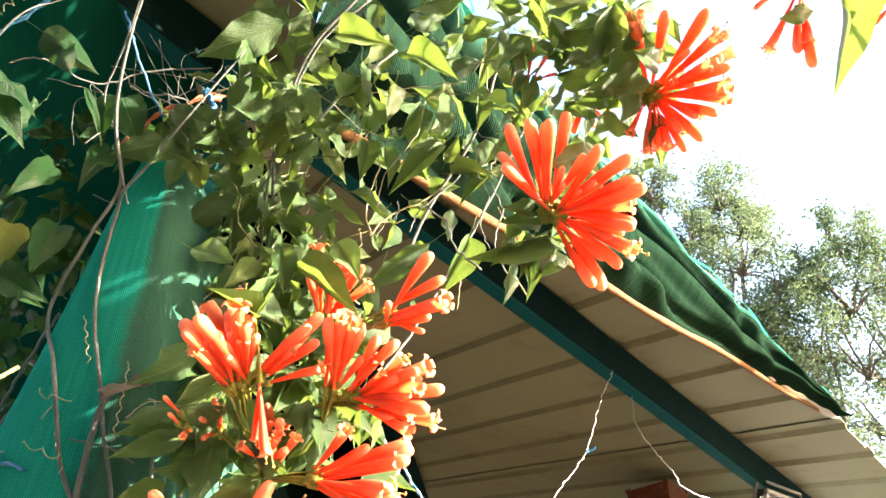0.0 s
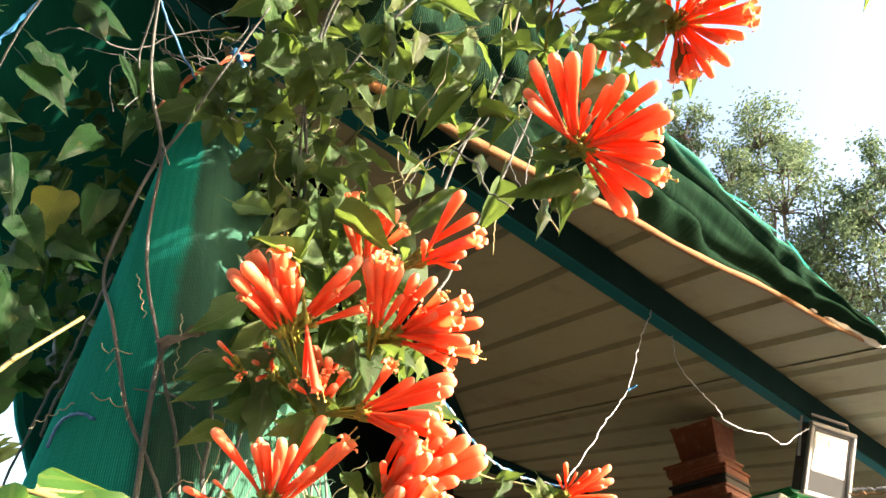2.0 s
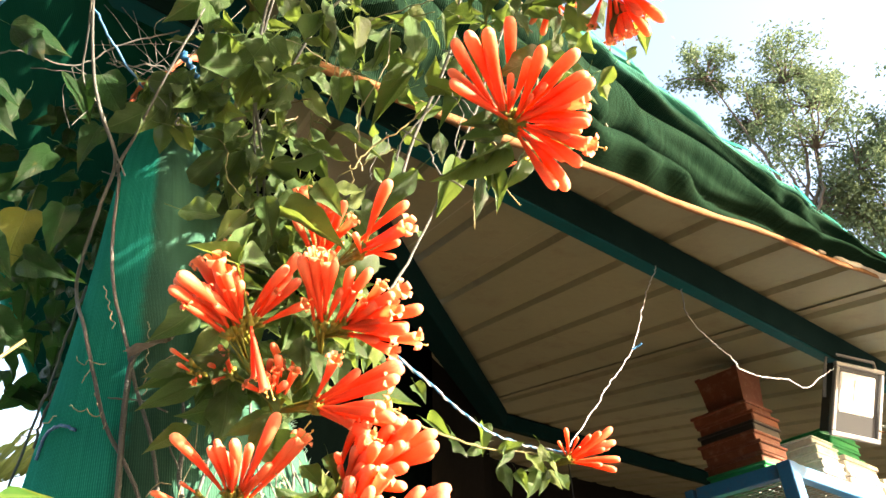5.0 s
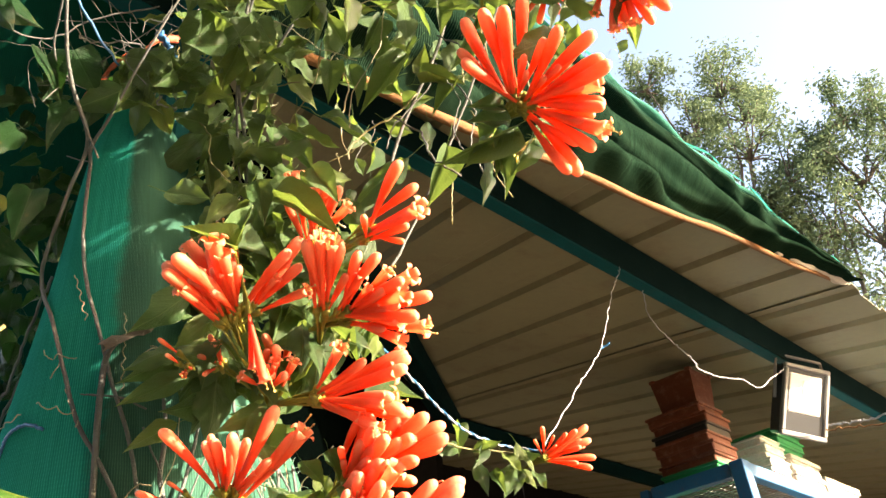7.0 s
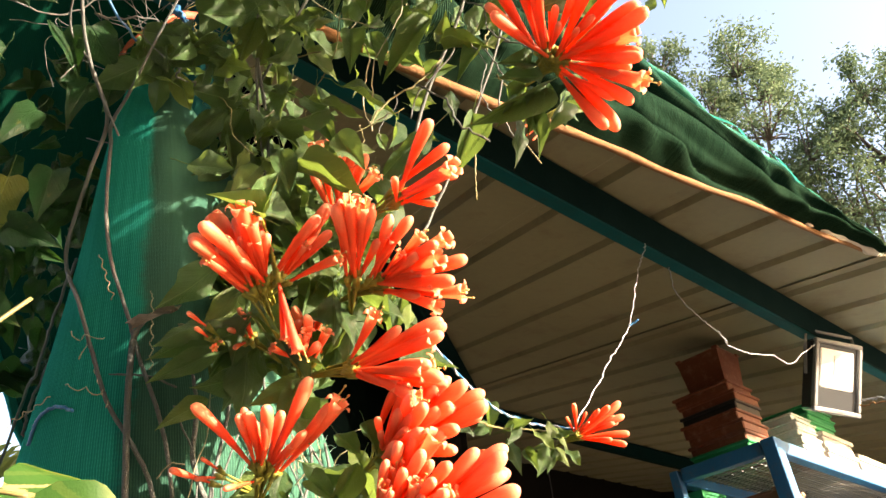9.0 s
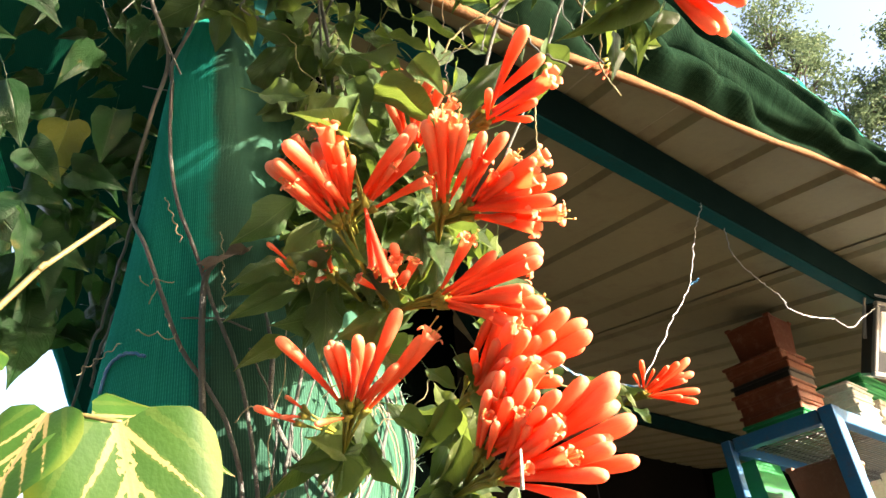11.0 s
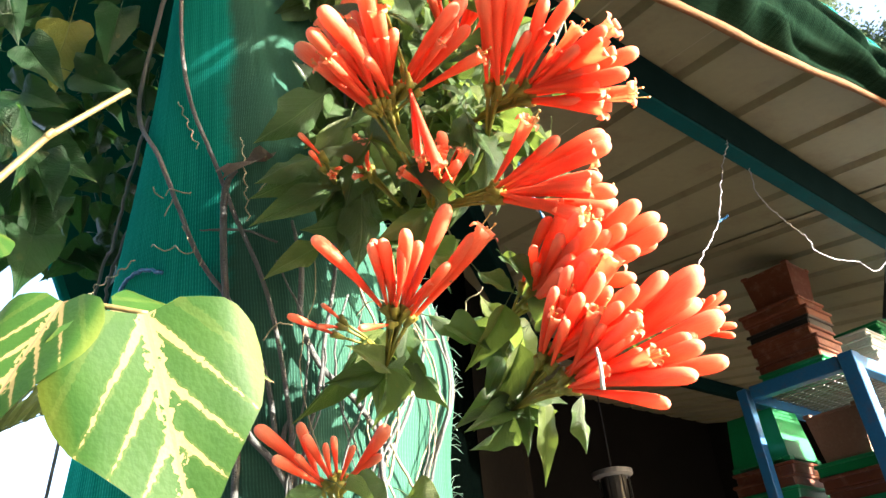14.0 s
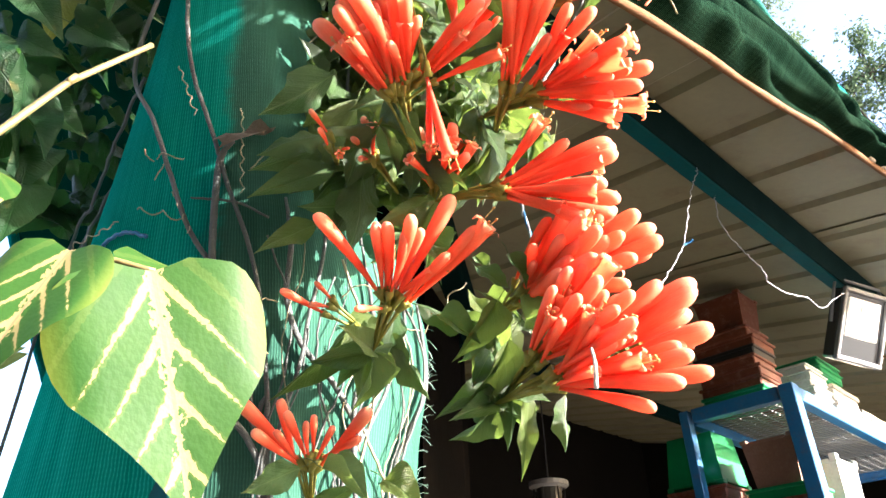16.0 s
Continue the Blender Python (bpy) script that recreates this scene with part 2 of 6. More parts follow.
NETRIM = net_material("lit_single_net", (0.01, 0.13, 0.10), (0.05, 0.28, 0.22), (0.03, 0.45, 0.37), 0.35)
NETBLACK = net_material("dim_net", (0.0003, 0.0006, 0.0005), (0.0005, 0.0014, 0.0012), (0.001, 0.006, 0.004), 0.02, 0.0)
NETPALE = surface("net_thread", (0.16, 0.30, 0.25), (0.34, 0.48, 0.42), 0.8, 90, 500, 0.2)
ROPE = surface("rope_hem", (0.11, 0.042, 0.012), (0.37, 0.175, 0.062), 0.85, 140, 700, 1.0)
SHEET = surface("roof_sheet", (0.225, 0.218, 0.132), (0.305, 0.295, 0.187), 0.6, 3.0, 60.0, 0.1, 0.0, (0.16, 0.12, 0.08), 0.5)
BEAM = surface("green_paint", (0.0008, 0.060, 0.070), (0.0015, 0.100, 0.115), 0.7, 12, 120, 0.25, 0.0, (0.03, 0.03, 0.025), 0.2)
BEAM.node_tree.nodes["Principled BSDF"].inputs["Specular IOR Level"].default_value = 0.1
# Darker copy of BEAM: shade deep under the roof put into the paint.
BEAMSHADE = surface("shaded_green_paint", (0.0006, 0.010, 0.010), (0.001, 0.020, 0.020), 0.85, 12, 120, 0.25, 0.0, (0.012, 0.010, 0.008), 0.4)
BEAMSHADE.node_tree.nodes["Principled BSDF"].inputs["Specular IOR Level"].default_value = 0.05
# Shade on the purlin's outer side, put into a darker teal.
FACESHADE = surface("face_shade", (0.004, 0.017, 0.018), (0.010, 0.030, 0.030), 0.9, 14, 150, 0.5)
FACESHADE.node_tree.nodes["Principled BSDF"].inputs["Specular IOR Level"].default_value = 0.03
BLUE = surface("blue_paint", (0.015, 0.13, 0.33), (0.03, 0.21, 0.46), 0.4, 14, 150, 0.2, 0.0, (0.16, 0.09, 0.05), 0.35)
TERRA = surface("terracotta_plastic", (0.15, 0.038, 0.018), (0.26, 0.078, 0.038), 0.5, 16, 160, 0.15, 0.0, (0.5, 0.35, 0.25), 0.25)
BROWNP = surface("brown_plastic", (0.26, 0.13, 0.085), (0.36, 0.20, 0.14), 0.5, 16, 160, 0.15, 0.0, (0.5, 0.4, 0.3), 0.2)
BLACKP = surface("black_plastic", (0.015, 0.015, 0.015), (0.04, 0.04, 0.04), 0.45, 16, 160, 0.15)
GREENP = surface("green_plastic", (0.0, 0.22, 0.07), (0.01, 0.36, 0.12), 0.4, 16, 160, 0.12)
WHITEP = surface("white_plastic", (0.55, 0.62, 0.58), (0.75, 0.78, 0.74), 0.45, 20, 160, 0.12, 0.0, (0.3, 0.28, 0.2), 0.4)
SACK = surface("woven_sack", (0.45, 0.42, 0.36), (0.68, 0.65, 0.58), 0.8, 30, 260, 0.8, 0.0, (0.3, 0.25, 0.18), 0.4)
CASE = surface("grey_casting", (0.22, 0.23, 0.24), (0.36, 0.37, 0.38), 0.4, 20, 200, 0.2)
WALL = surface("dim_wall", (0.006, 0.006, 0.005), (0.014, 0.012, 0.010), 0.9, 3, 50, 0.4)
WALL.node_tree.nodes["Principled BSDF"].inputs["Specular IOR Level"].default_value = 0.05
BLOCKER = surface("blocker_plaster", (0.20, 0.185, 0.155), (0.30, 0.275, 0.235), 0.85, 2, 40, 0.4)
GROUND = surface("bare_ground", (0.11, 0.085, 0.06), (0.19, 0.15, 0.105), 0.9, 1.2, 20, 0.6)
WIREW = surface("white_wire", (0.34, 0.36, 0.41), (0.56, 0.58, 0.63), 0.5, 120, 500, 0.2)
WIREB = surface("blue_wire", (0.012, 0.10, 0.26), (0.035, 0.20, 0.44), 0.45, 120, 500, 0.2)
CABLE = surface("dark_cord", (0.02, 0.025, 0.035), (0.06, 0.06, 0.07), 0.6, 120, 500, 0.2)
STRAP = surface("red_strap", (0.30, 0.055, 0.022), (0.50, 0.11, 0.04), 0.6, 60, 300, 0.3)
PALM = surface("palm_leaf", (0.16, 0.20, 0.05), (0.42, 0.44, 0.10), 0.6, 30, 200, 0.2, translucent=0.5)
STALK = surface("yellow_stalk", (0.14, 0.115, 0.045), (0.25, 0.205, 0.085), 0.5, 60, 300, 0.3, translucent=0.1)
TREELEAF = surface("tree_leaf", (0.058, 0.120, 0.070), (0.205, 0.265, 0.14), 0.75, 1.2, 14.0, 0.0, translucent=0.35)
TREELEAF.node_tree.nodes["Principled BSDF"].inputs["Specular IOR Level"].default_value = 0.15
BARK = surface("tree_bark", (0.06, 0.05, 0.04), (0.15, 0.125, 0.10), 0.85, 6, 60, 0.8)


def plain(name, colour, rough, metal=0.0):
    m, nodes, links, bsdf = tree_of(name)
    bsdf.inputs["Base Color"].default_value = (*colour, 1)
    bsdf.inputs["Roughness"].default_value, bsdf.inputs["Metallic"].default_value = rough, metal
    return m


LENS = plain("lamp_reflector", (0.86, 0.88, 0.88), 0.45)
LENSDARK = plain("lamp_glass_dark", (0.06, 0.065, 0.07), 0.12)


# ---- helpers of this scene ----
def world_of(ob):
    m = ob.matrix_basis.copy()
    return world_of(ob.parent) @ ob.matrix_parent_inverse @ m if ob.parent else m


def put(ob, parent=None, label=""):
    if parent is not None:
        ob.parent = parent
        ob.matrix_parent_inverse = world_of(parent).inverted()
    if label:
        ob["label"] = label
    return ob


def mesh_from(name, bm, material, smooth=True):
    me = bpy.data.meshes.new(name)
    bm.normal_update()
    bm.to_mesh(me)
    bm.free()
    me.materials.append(material)
    if smooth:
        me.polygons.foreach_set("use_smooth", [True] * len(me.polygons))
    return me


def part(name, bm, material, parent=None, label="", smooth=False):
    return put(new(name, mesh_from(name, bm, material, smooth)), parent, label)


def thing(name, place, label, category, group="", kind=""):
    e = new(name)
    e.empty_display_size = 0.05
    e.matrix_basis = Matrix.Translation(place)
    return tagged(e, label, category, group, kind)


def box(bm, m, sx, sy, sz, bevel=0.0):
    """A box centred on m, with bevelled edges."""
    made = bmesh.ops.create_cube(bm, size=1.0, matrix=m @ Matrix.Diagonal((sx, sy, sz, 1)))
    if bevel:
        edges = {e for v in made["verts"] for e in v.link_edges}
        bmesh.ops.bevel(bm, geom=list(edges), offset=bevel, segments=1, affect="EDGES")


def tube(bm, points, radius, sides=7, ends=True):
    """A tapered tube along points; radius is a number or a function of 0..1."""
    pts = [Vector(p) for p in points]
    rings = []
    side = None
    for i, p in enumerate(pts):
        t = (pts[min(i + 1, len(pts) - 1)] - pts[max(i - 1, 0)]).normalized()
        if side is None:
            side = t.orthogonal().normalized()
        side = (side - t * side.dot(t)).normalized()
        up = t.cross(side)
        r = radius(i / (len(pts) - 1)) if callable(radius) else radius
        rings.append([bm.verts.new(p + r * (math.cos(a) * side + math.sin(a) * up)) for a in (2 * math.pi * k / sides for k in range(sides))])
    for a, b in zip(rings, rings[1:]):
        for k in range(sides):
            bm.faces.new((a[k], a[(k + 1) % sides], b[(k + 1) % sides], b[k]))
    if ends:
        bm.faces.new(rings[0][::-1])
        bm.faces.new(rings[-1])


def smooth_path(points, steps=8, wiggle=0.0, seed=0):
    """A Catmull-Rom curve through points, with a little waver."""
    rnd = random.Random(seed)
    p = [Vector(q) for q in points]
    p = [2 * p[0] - p[1]] + p + [2 * p[-1] - p[-2]]
    out = []
    for i in range(1, len(p) - 2):
        a, b, c, d = p[i - 1:i + 3]
        for k in range(steps):
            t = k / steps
            q = 0.5 * (2 * b + (c - a) * t + (2 * a - 5 * b + 4 * c - d) * t * t + (3 * b - a - 3 * c + d) * t ** 3)
            out.append(q + Vector([rnd.uniform(-wiggle, wiggle) for _ in range(3)]))
    out.append(p[-2])
    return out


# ---- ground and distance ----
bm = bmesh.new()
bmesh.ops.create_grid(bm, x_segments=60, y_segments=60, size=1500)
for v in bm.verts:
    v.co.z = 0.0
tagged(part("ground", bm, GROUND), "bare dry earth stretching to the horizon", "ground", kind="structure")

# ---- shed: the roof's own axes ----
AZ = radians(43.4)
ALONG = Vector((math.sin(AZ), math.cos(AZ), 0.012)).normalized()
PITCH = radians(13.0)
INWARD = Vector((-ALONG.y * math.cos(PITCH), ALONG.x * math.cos(PITCH), math.sin(PITCH)))
INWARD = (INWARD - ALONG * INWARD.dot(ALONG)).normalized()
OVER = ALONG.cross(INWARD).normalized()
CORNER = Vector((0.294, 1.133, 2.320))
SKEW = 0.17


def roof_at(d, v, h=0.0):
    return CORNER + d * ALONG + v * INWARD + h * OVER


def roof_frame(d, v, h=0.0):
    m = Matrix((ALONG, INWARD, OVER)).transposed().to_4x4()
    m.translation = roof_at(d, v, h)
    return m


def ribbed_sheet(name, d0, d1, v0, v1, lift, first):
    """Trapezoid-ribbed roofing: flat pans between raised ribs 176 mm apart, which run a little askew of the purlin."""
    bm = bmesh.new()
    ds = [(d0, 0.0)]
    x = first - 0.176 * 20
    while x < d1:
        for off, h in ((0.0, 0.0), (0.012, 0.010), (0.046, 0.010), (0.058, 0.0)):
            if d0 < x + off < d1:
                ds.append((x + off, h))
        x += 0.176
    ds.append((d1, 0.0))
    layers = []
    steps = 14
    for thick in (0.0, 0.0014):
        grid = []
        for d, h in ds:
            edge = v0(d)
            row = []
            for k in range(steps + 1):
                v = edge + (v1 - edge) * k / steps
                dent = 0.0016 * noise.noise(Vector((d * 4.0, v * 2.0, 3.0)))
                row.append(bm.verts.new(roof_at(d + SKEW * v, v, h + lift + thick + dent)))
            grid.append(row)
        layers.append(grid)
    for s, g in enumerate(layers):
        for i in range(len(ds) - 1):
            for k in range(steps):
                q = (g[i][k], g[i + 1][k], g[i + 1][k + 1], g[i][k + 1])
                bm.faces.new(q if s else q[::-1])
    for i in range(len(ds) - 1):
        for k in (0, steps):
            bm.faces.new((layers[0][i][k], layers[0][i + 1][k], layers[1][i + 1][k], layers[1][i][k]))
    for i in (0, len(ds) - 1):
        for k in range(steps):
            bm.faces.new((layers[0][i][k], layers[0][i][k + 1], layers[1][i][k + 1], layers[1][i][k]))
    return part(name, bm, SHEET, roof)


def eave(d):
    """How far the sheet reaches out past the purlin: trimmed along the net's hem, straight beyond it."""
    return max(-0.245, -0.128 - 0.105 * (d + 0.60))


roof = thing("roof", roof_at(0, 0), "low shed roof of ribbed beige metal sheets on green steel", "roof", kind="structure")
ribbed_sheet("roof_sheet", -1.05, 0.600, eave, 1.50, 0.004, 0.060)
ribbed_sheet("roof_sheet", 0.586, 3.75, lambda d: -0.245, 2.5, 0.0, 0.060 + 0.002)

purlin = thing("purlin", roof_at(-0.85, 0.0, -0.03), "dark green painted square steel purlin under roof", "beam", kind="structure")
bm = bmesh.new()
box(bm, roof_frame(1.3, 0.020, -0.032), 4.6, 0.038, 0.060, 0.004)
part("beam", bm, BEAM, purlin)
bm = bmesh.new()
box(bm, roof_frame(1.3, -0.001, -0.031), 4.6, 0.005, 0.062, 0.001)
part("outer_face", bm, FACESHADE, purlin, "outer face of the purlin, its shade painted dark teal")
purlin_far = thing("purlin", roof_at(-0.9, 1.42, -0.03), "dark green painted square steel purlin deep under roof", "beam", kind="structure")
bm = bmesh.new()
box(bm, roof_frame(2.2, 1.43, -0.034), 2.7, 0.05, 0.060, 0.004)
part("beam", bm, BEAMSHADE, purlin_far)
brace = thing("brace", roof_at(-0.3, 0.3, -0.06), "dark green steel brace running under the roof", "beam", kind="structure")
bm = bmesh.new()
BR_A, BR_B = roof_at(-0.42, 0.285, -0.058), roof_at(0.86, 1.325, -0.058)
m = roof_frame(0, 0) @ Matrix.Rotation(math.atan2(1.355 - 0.285, 0.90 + 0.42), 4, "Z")
m.translation = (BR_A + BR_B) / 2
box(bm, m, (BR_B - BR_A).length, 0.075, 0.06, 0.004)
part("beam", bm, BEAMSHADE, brace)

# walls added to close the shed behind and at both sides, near black for its dimness
def wall(name, a, b, thick=0.1):
    """A wall from a to b, given along and in from the purlin, up to the underside of the roof."""
    bm = bmesh.new()
    pa, pb = roof_at(*a), roof_at(*b)
    side = Vector((pa.y - pb.y, pb.x - pa.x, 0)).normalized() * thick / 2
    low = [bm.verts.new((q.x, q.y, 0)) for q in (pa - side, pb - side, pb + side, pa + side)]
    top = []
    for (d, v), q in zip((a, b, b, a), (pa - side, pb - side, pb + side, pa + side)):
        top.append(bm.verts.new((q.x, q.y, roof_at(d, v).z - 0.003)))
    bm.faces.new(low[::-1])
    bm.faces.new(top)
    for k in range(4):
        bm.faces.new((low[k], low[(k + 1) % 4], top[(k + 1) % 4], top[k]))
    return tagged(part(name, bm, WALL), "inner wall of the shed, near black for the dimness inside", "wall", kind="structure")


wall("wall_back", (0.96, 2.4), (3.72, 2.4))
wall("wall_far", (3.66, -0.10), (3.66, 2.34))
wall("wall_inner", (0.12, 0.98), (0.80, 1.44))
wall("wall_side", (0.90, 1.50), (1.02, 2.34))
# Unseen wall added behind the viewpoint to hold back sky light.
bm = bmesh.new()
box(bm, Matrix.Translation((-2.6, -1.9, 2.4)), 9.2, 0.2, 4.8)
tagged(part("wall_house", bm, BLOCKER), "unseen wall added behind the view to block sky light", "wall", kind="structure")


# ---- shade net: over the roof's edge, round the post and down behind the creeper ----
HEM_A, HEM_B = Vector((-0.182, 0.498, 2.153)), Vector((0.800, 1.313, 2.247))


def net_grid(bm, fn, nu, nv, su, sv):
    uv = bm.loops.layers.uv.verify()
    g = [[bm.verts.new(fn(i / nu, k / nv)) for k in range(nv + 1)] for i in range(nu + 1)]
    for i in range(nu):
        for k in range(nv):
            f = bm.faces.new((g[i][k], g[i + 1][k], g[i + 1][k + 1], g[i][k + 1]))
            for loop, (a, b) in zip(f.loops, ((i, k), (i + 1, k), (i + 1, k + 1), (i, k + 1))):
                loop[uv].uv = (a / nu * su, b / nv * sv)
            f.smooth = True


def folds(s, t, size):
    return size * (noise.noise(Vector((s * 5.0, t * 9.0, 1.3))) + 0.6 * math.sin(9 * t + 3.0 * s + 2.0 * noise.noise(Vector((s * 4, t * 3, 7)))))


def canopy(s, t):
    """s: along the eave, t: from the hem up and over the sheet; long folds run beside the hem."""
    hem = HEM_A.lerp(HEM_B, s)
    rise = 0.36 * (1 - s) ** 1.3 + 0.142 * (1 - s ** 6) + 0.012 + 0.35 * max(0.0, 0.42 - s) ** 1.2 + 0.026 * noise.noise(Vector((s * 8.0, 3.0, 0))) * (1 - 0.4 * s)
    up = math.sin(min(1.0, t * 1.2) * math.pi / 2)
    p = hem + Vector((0, 0, rise * up)) + INWARD * (0.06 * t + 0.20 * max(0, t - 0.8))
    lift = 0.03 - (p - CORNER).dot(OVER)
    if lift > 0:
        p += OVER * lift * min(1.0, max(0.0, (t - 0.2) / 0.4))
    phase = 4.2 * t + 2.3 * s + 0.9 * noise.noise(Vector((s * 2.6, 0.3, 2.0))) + 0.30 * noise.noise(Vector((s * 8.0, t * 3, 5.0)))
    bulge = abs(math.sin(math.pi * phase)) ** 0.6 + 0.10 * math.sin(2 * math.pi * (11 * s + 3.0 * t + noise.noise(Vector((s * 5.0, t * 2, 11.0)))))
    small = abs(math.sin(math.pi * (2.6 * phase + 2.0 * s))) * (0.5 + noise.noise(Vector((s * 6.0, t * 5, 9.0))))
    fade = min(1, 14 * t) * (1 - 0.4 * s)
    return p - INWARD * (0.064 * bulge + 0.012 * small + folds(s * 2, t, 0.004)) * fade + Vector((0, 0, -0.014 * bulge + folds(s * 1.7 + 3, t, 0.006))) * fade


canopy_net = thing("shade_net", HEM_B, "dark green knitted shade net bunched over roof edge", "shade net")
bm = bmesh.new()
net_grid(bm, canopy, 170, 80, 1.25, 0.4)
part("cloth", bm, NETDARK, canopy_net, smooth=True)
# Added strip: the net's light-filled rim, put into its bright colour.
bm = bmesh.new()
net_grid(bm, lambda a, b: canopy(a, 0.80) + Vector((0, 0, (0.012 + 0.022 * max(0.0, 0.25 + noise.noise(Vector((a * 9.0, 1.0, 4.0))))) * b)) - INWARD * 0.012 * (1 - 0.6 * b), 170, 4, 1.25, 0.02)
part("top_edge", bm, NETRIM, canopy_net, "single layer of net, bright teal as if lit through", True)
bm = bmesh.new()
tube(bm, smooth_path([HEM_A.lerp(HEM_B, k / 12) + Vector((0, 0, -0.002 + 0.004 * math.sin(k * 1.7))) for k in range(13)], 5), lambda u: 0.0052 + 0.0026 * (1 - u) ** 2 + 0.0006 * math.sin(u * 60), 8)
part("hem", bm, ROPE, canopy_net, "frayed orange-brown rope hem", True)
bm = bmesh.new()
tube(bm, smooth_path([HEM_A.lerp(HEM_B, 0.80 + 0.20 * k / 6) + Vector((0, 0, 0.004 + 0.003 * math.sin(k * 2.1))) - INWARD * 0.004 for k in range(7)], 5), lambda u: 0.004 + 0.006 * u + 0.0012 * math.sin(u * 31), 9)
part("hem_end", bm, SACK, canopy_net, "cream cloth wound round the end of the hem", True)


LEFT_B, LEFT_T = Vector((-0.428, 0.655, 1.580)), Vector((-0.272, 0.490, 2.044))
RIDGE_B, RIDGE_T = Vector((-0.235, 0.556, 1.580)), Vector((-0.238, 0.425, 2.044))
RIGHT_B, RIGHT_T = Vector((-0.135, 0.645, 1.580)), Vector((-0.212, 0.49, 2.044))


def wrap(s, t):
    """The cloth wound round the post: s from its far side, round the front, to its free edge; t from the ground up."""
    z = 2.10 * t
    u = (z - 1.58) / (2.044 - 1.58)
    flare = u if u > 0 else u * 0.35
    a, b, c = (p.lerp(q, flare) for p, q in ((LEFT_B, LEFT_T), (RIDGE_B, RIDGE_T), (RIGHT_B, RIGHT_T)))
    gather = 0.8 * min(1.0, max(0.0, (z - 1.93) / 0.09)) ** 1.4
    a, b, c = (q.lerp(Vector((-0.245, 0.47, 0)), gather) for q in (a, b, c))
    c = c + Vector((0.030, 0.022, 0)) * math.exp(-((z - 1.70) / 0.075) ** 2)
    back = a.lerp(c, 0.35) + Vector((-0.02, 0.10, 0))
    keys = [back, a, a.lerp(b, 0.55) + Vector((-0.015, -0.022, 0)), b, b.lerp(c, 0.5) + Vector((0.004, -0.014, 0)), c]
    x = s * (len(keys) - 1)
    i = min(int(x), len(keys) - 2)
    f = x - i
    p0, p1, p2, p3 = keys[max(i - 1, 0)], keys[i], keys[i + 1], keys[min(i + 2, len(keys) - 1)]
    p = 0.5 * (2 * p1 + (p2 - p0) * f + (2 * p0 - 5 * p1 + 4 * p2 - p3) * f * f + (3 * p1 - p0 - 3 * p2 + p3) * f ** 3)
    w = folds(s * 1.4 + 9, t * 0.7, 0.005)
    return Vector((p.x + 0.4 * w, p.y - w, z))


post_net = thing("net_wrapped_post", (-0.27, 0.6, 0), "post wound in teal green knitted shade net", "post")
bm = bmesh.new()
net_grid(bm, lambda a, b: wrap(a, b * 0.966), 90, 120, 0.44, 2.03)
part("cloth", bm, NET, post_net, "teal net, greyer on its sun-facing flap, light and fading painted in", True)
bm = bmesh.new()
tube(bm, [(-0.27, 0.60, 0), (-0.27, 0.60, 1.2), (-0.262, 0.56, 2.0), (-0.26, 0.54, 2.3)], 0.025, 10)
part("pole", bm, BEAM, post_net)
rnd = random.Random(4)
for k in range(120):
    t = rnd.uniform(0.70, 0.90)
    p = wrap(1.0, t)
    q = p + Vector((rnd.uniform(0.002, 0.008), rnd.uniform(-0.003, 0.002), rnd.uniform(-0.008, 0.004)))
    bm = bmesh.new()
    tube(bm, [p, p.lerp(q, 0.5) + Vector((0, 0, 0.001)), q], 0.0002, 3)
    part("loose_thread", bm, NETPALE, post_net)


def awning(s, t):
    """Net stretched overhead: s from its free edge to the shed, t from the front to the back."""
    left = Vector((-0.41, 0.17, 2.10)).lerp(Vector((-1.27, 2.16, 2.03)), t)
    right = Vector((-0.14, 0.44, 2.62)).lerp(Vector((-0.80, 2.16, 2.27)), t)
    p = left.lerp(right, s)
    p.z -= 0.05 * math.sin(math.pi * s) * (1 - 0.5 * t)
    return p + Vector((0, 0, 1)) * folds(s * 1.6 + 20, t * 1.5, 0.012)


awning_net = thing("shade_net", (-0.41, 0.17, 2.10), "dark green shade net stretched over the creeper", "shade net")
bm = bmesh.new()
net_grid(bm, awning, 60, 120, 0.6, 2.2)
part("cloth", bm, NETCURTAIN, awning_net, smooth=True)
# Brighter teal strip paints the light coming through the awning's free edge.
bm = bmesh.new()
net_grid(bm, lambda a, b: awning(0.035 * a, b) + Vector((-0.002, 0, -0.004)), 4, 120, 0.02, 2.2)
part("selvedge", bm, NET, awning_net, "edge strip of the net, brighter teal as if lit through", True)


def side_net(s, t):
    """The shed's side, from the post inwards under the brace; t from the ground up."""
    a, b = roof_at(-0.72, 0.10, -0.02), roof_at(0.24, 0.95, -0.02)
    p = a.lerp(b, s)
    p.z *= t
    return p + Vector((0.9, 0.3, 0)) * folds(s * 3 + 40, t * 0.5, 0.012)


# Added sheet: its near-black colour gives the dimness under the brace.
side = thing("shade_net", roof_at(0.15, 0.86), "near-black net added to keep the side of the shed dark", "shade net")
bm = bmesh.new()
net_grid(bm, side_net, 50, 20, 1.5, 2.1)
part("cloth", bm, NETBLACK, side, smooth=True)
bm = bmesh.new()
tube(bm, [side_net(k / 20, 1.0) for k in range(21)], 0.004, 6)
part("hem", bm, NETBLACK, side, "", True)

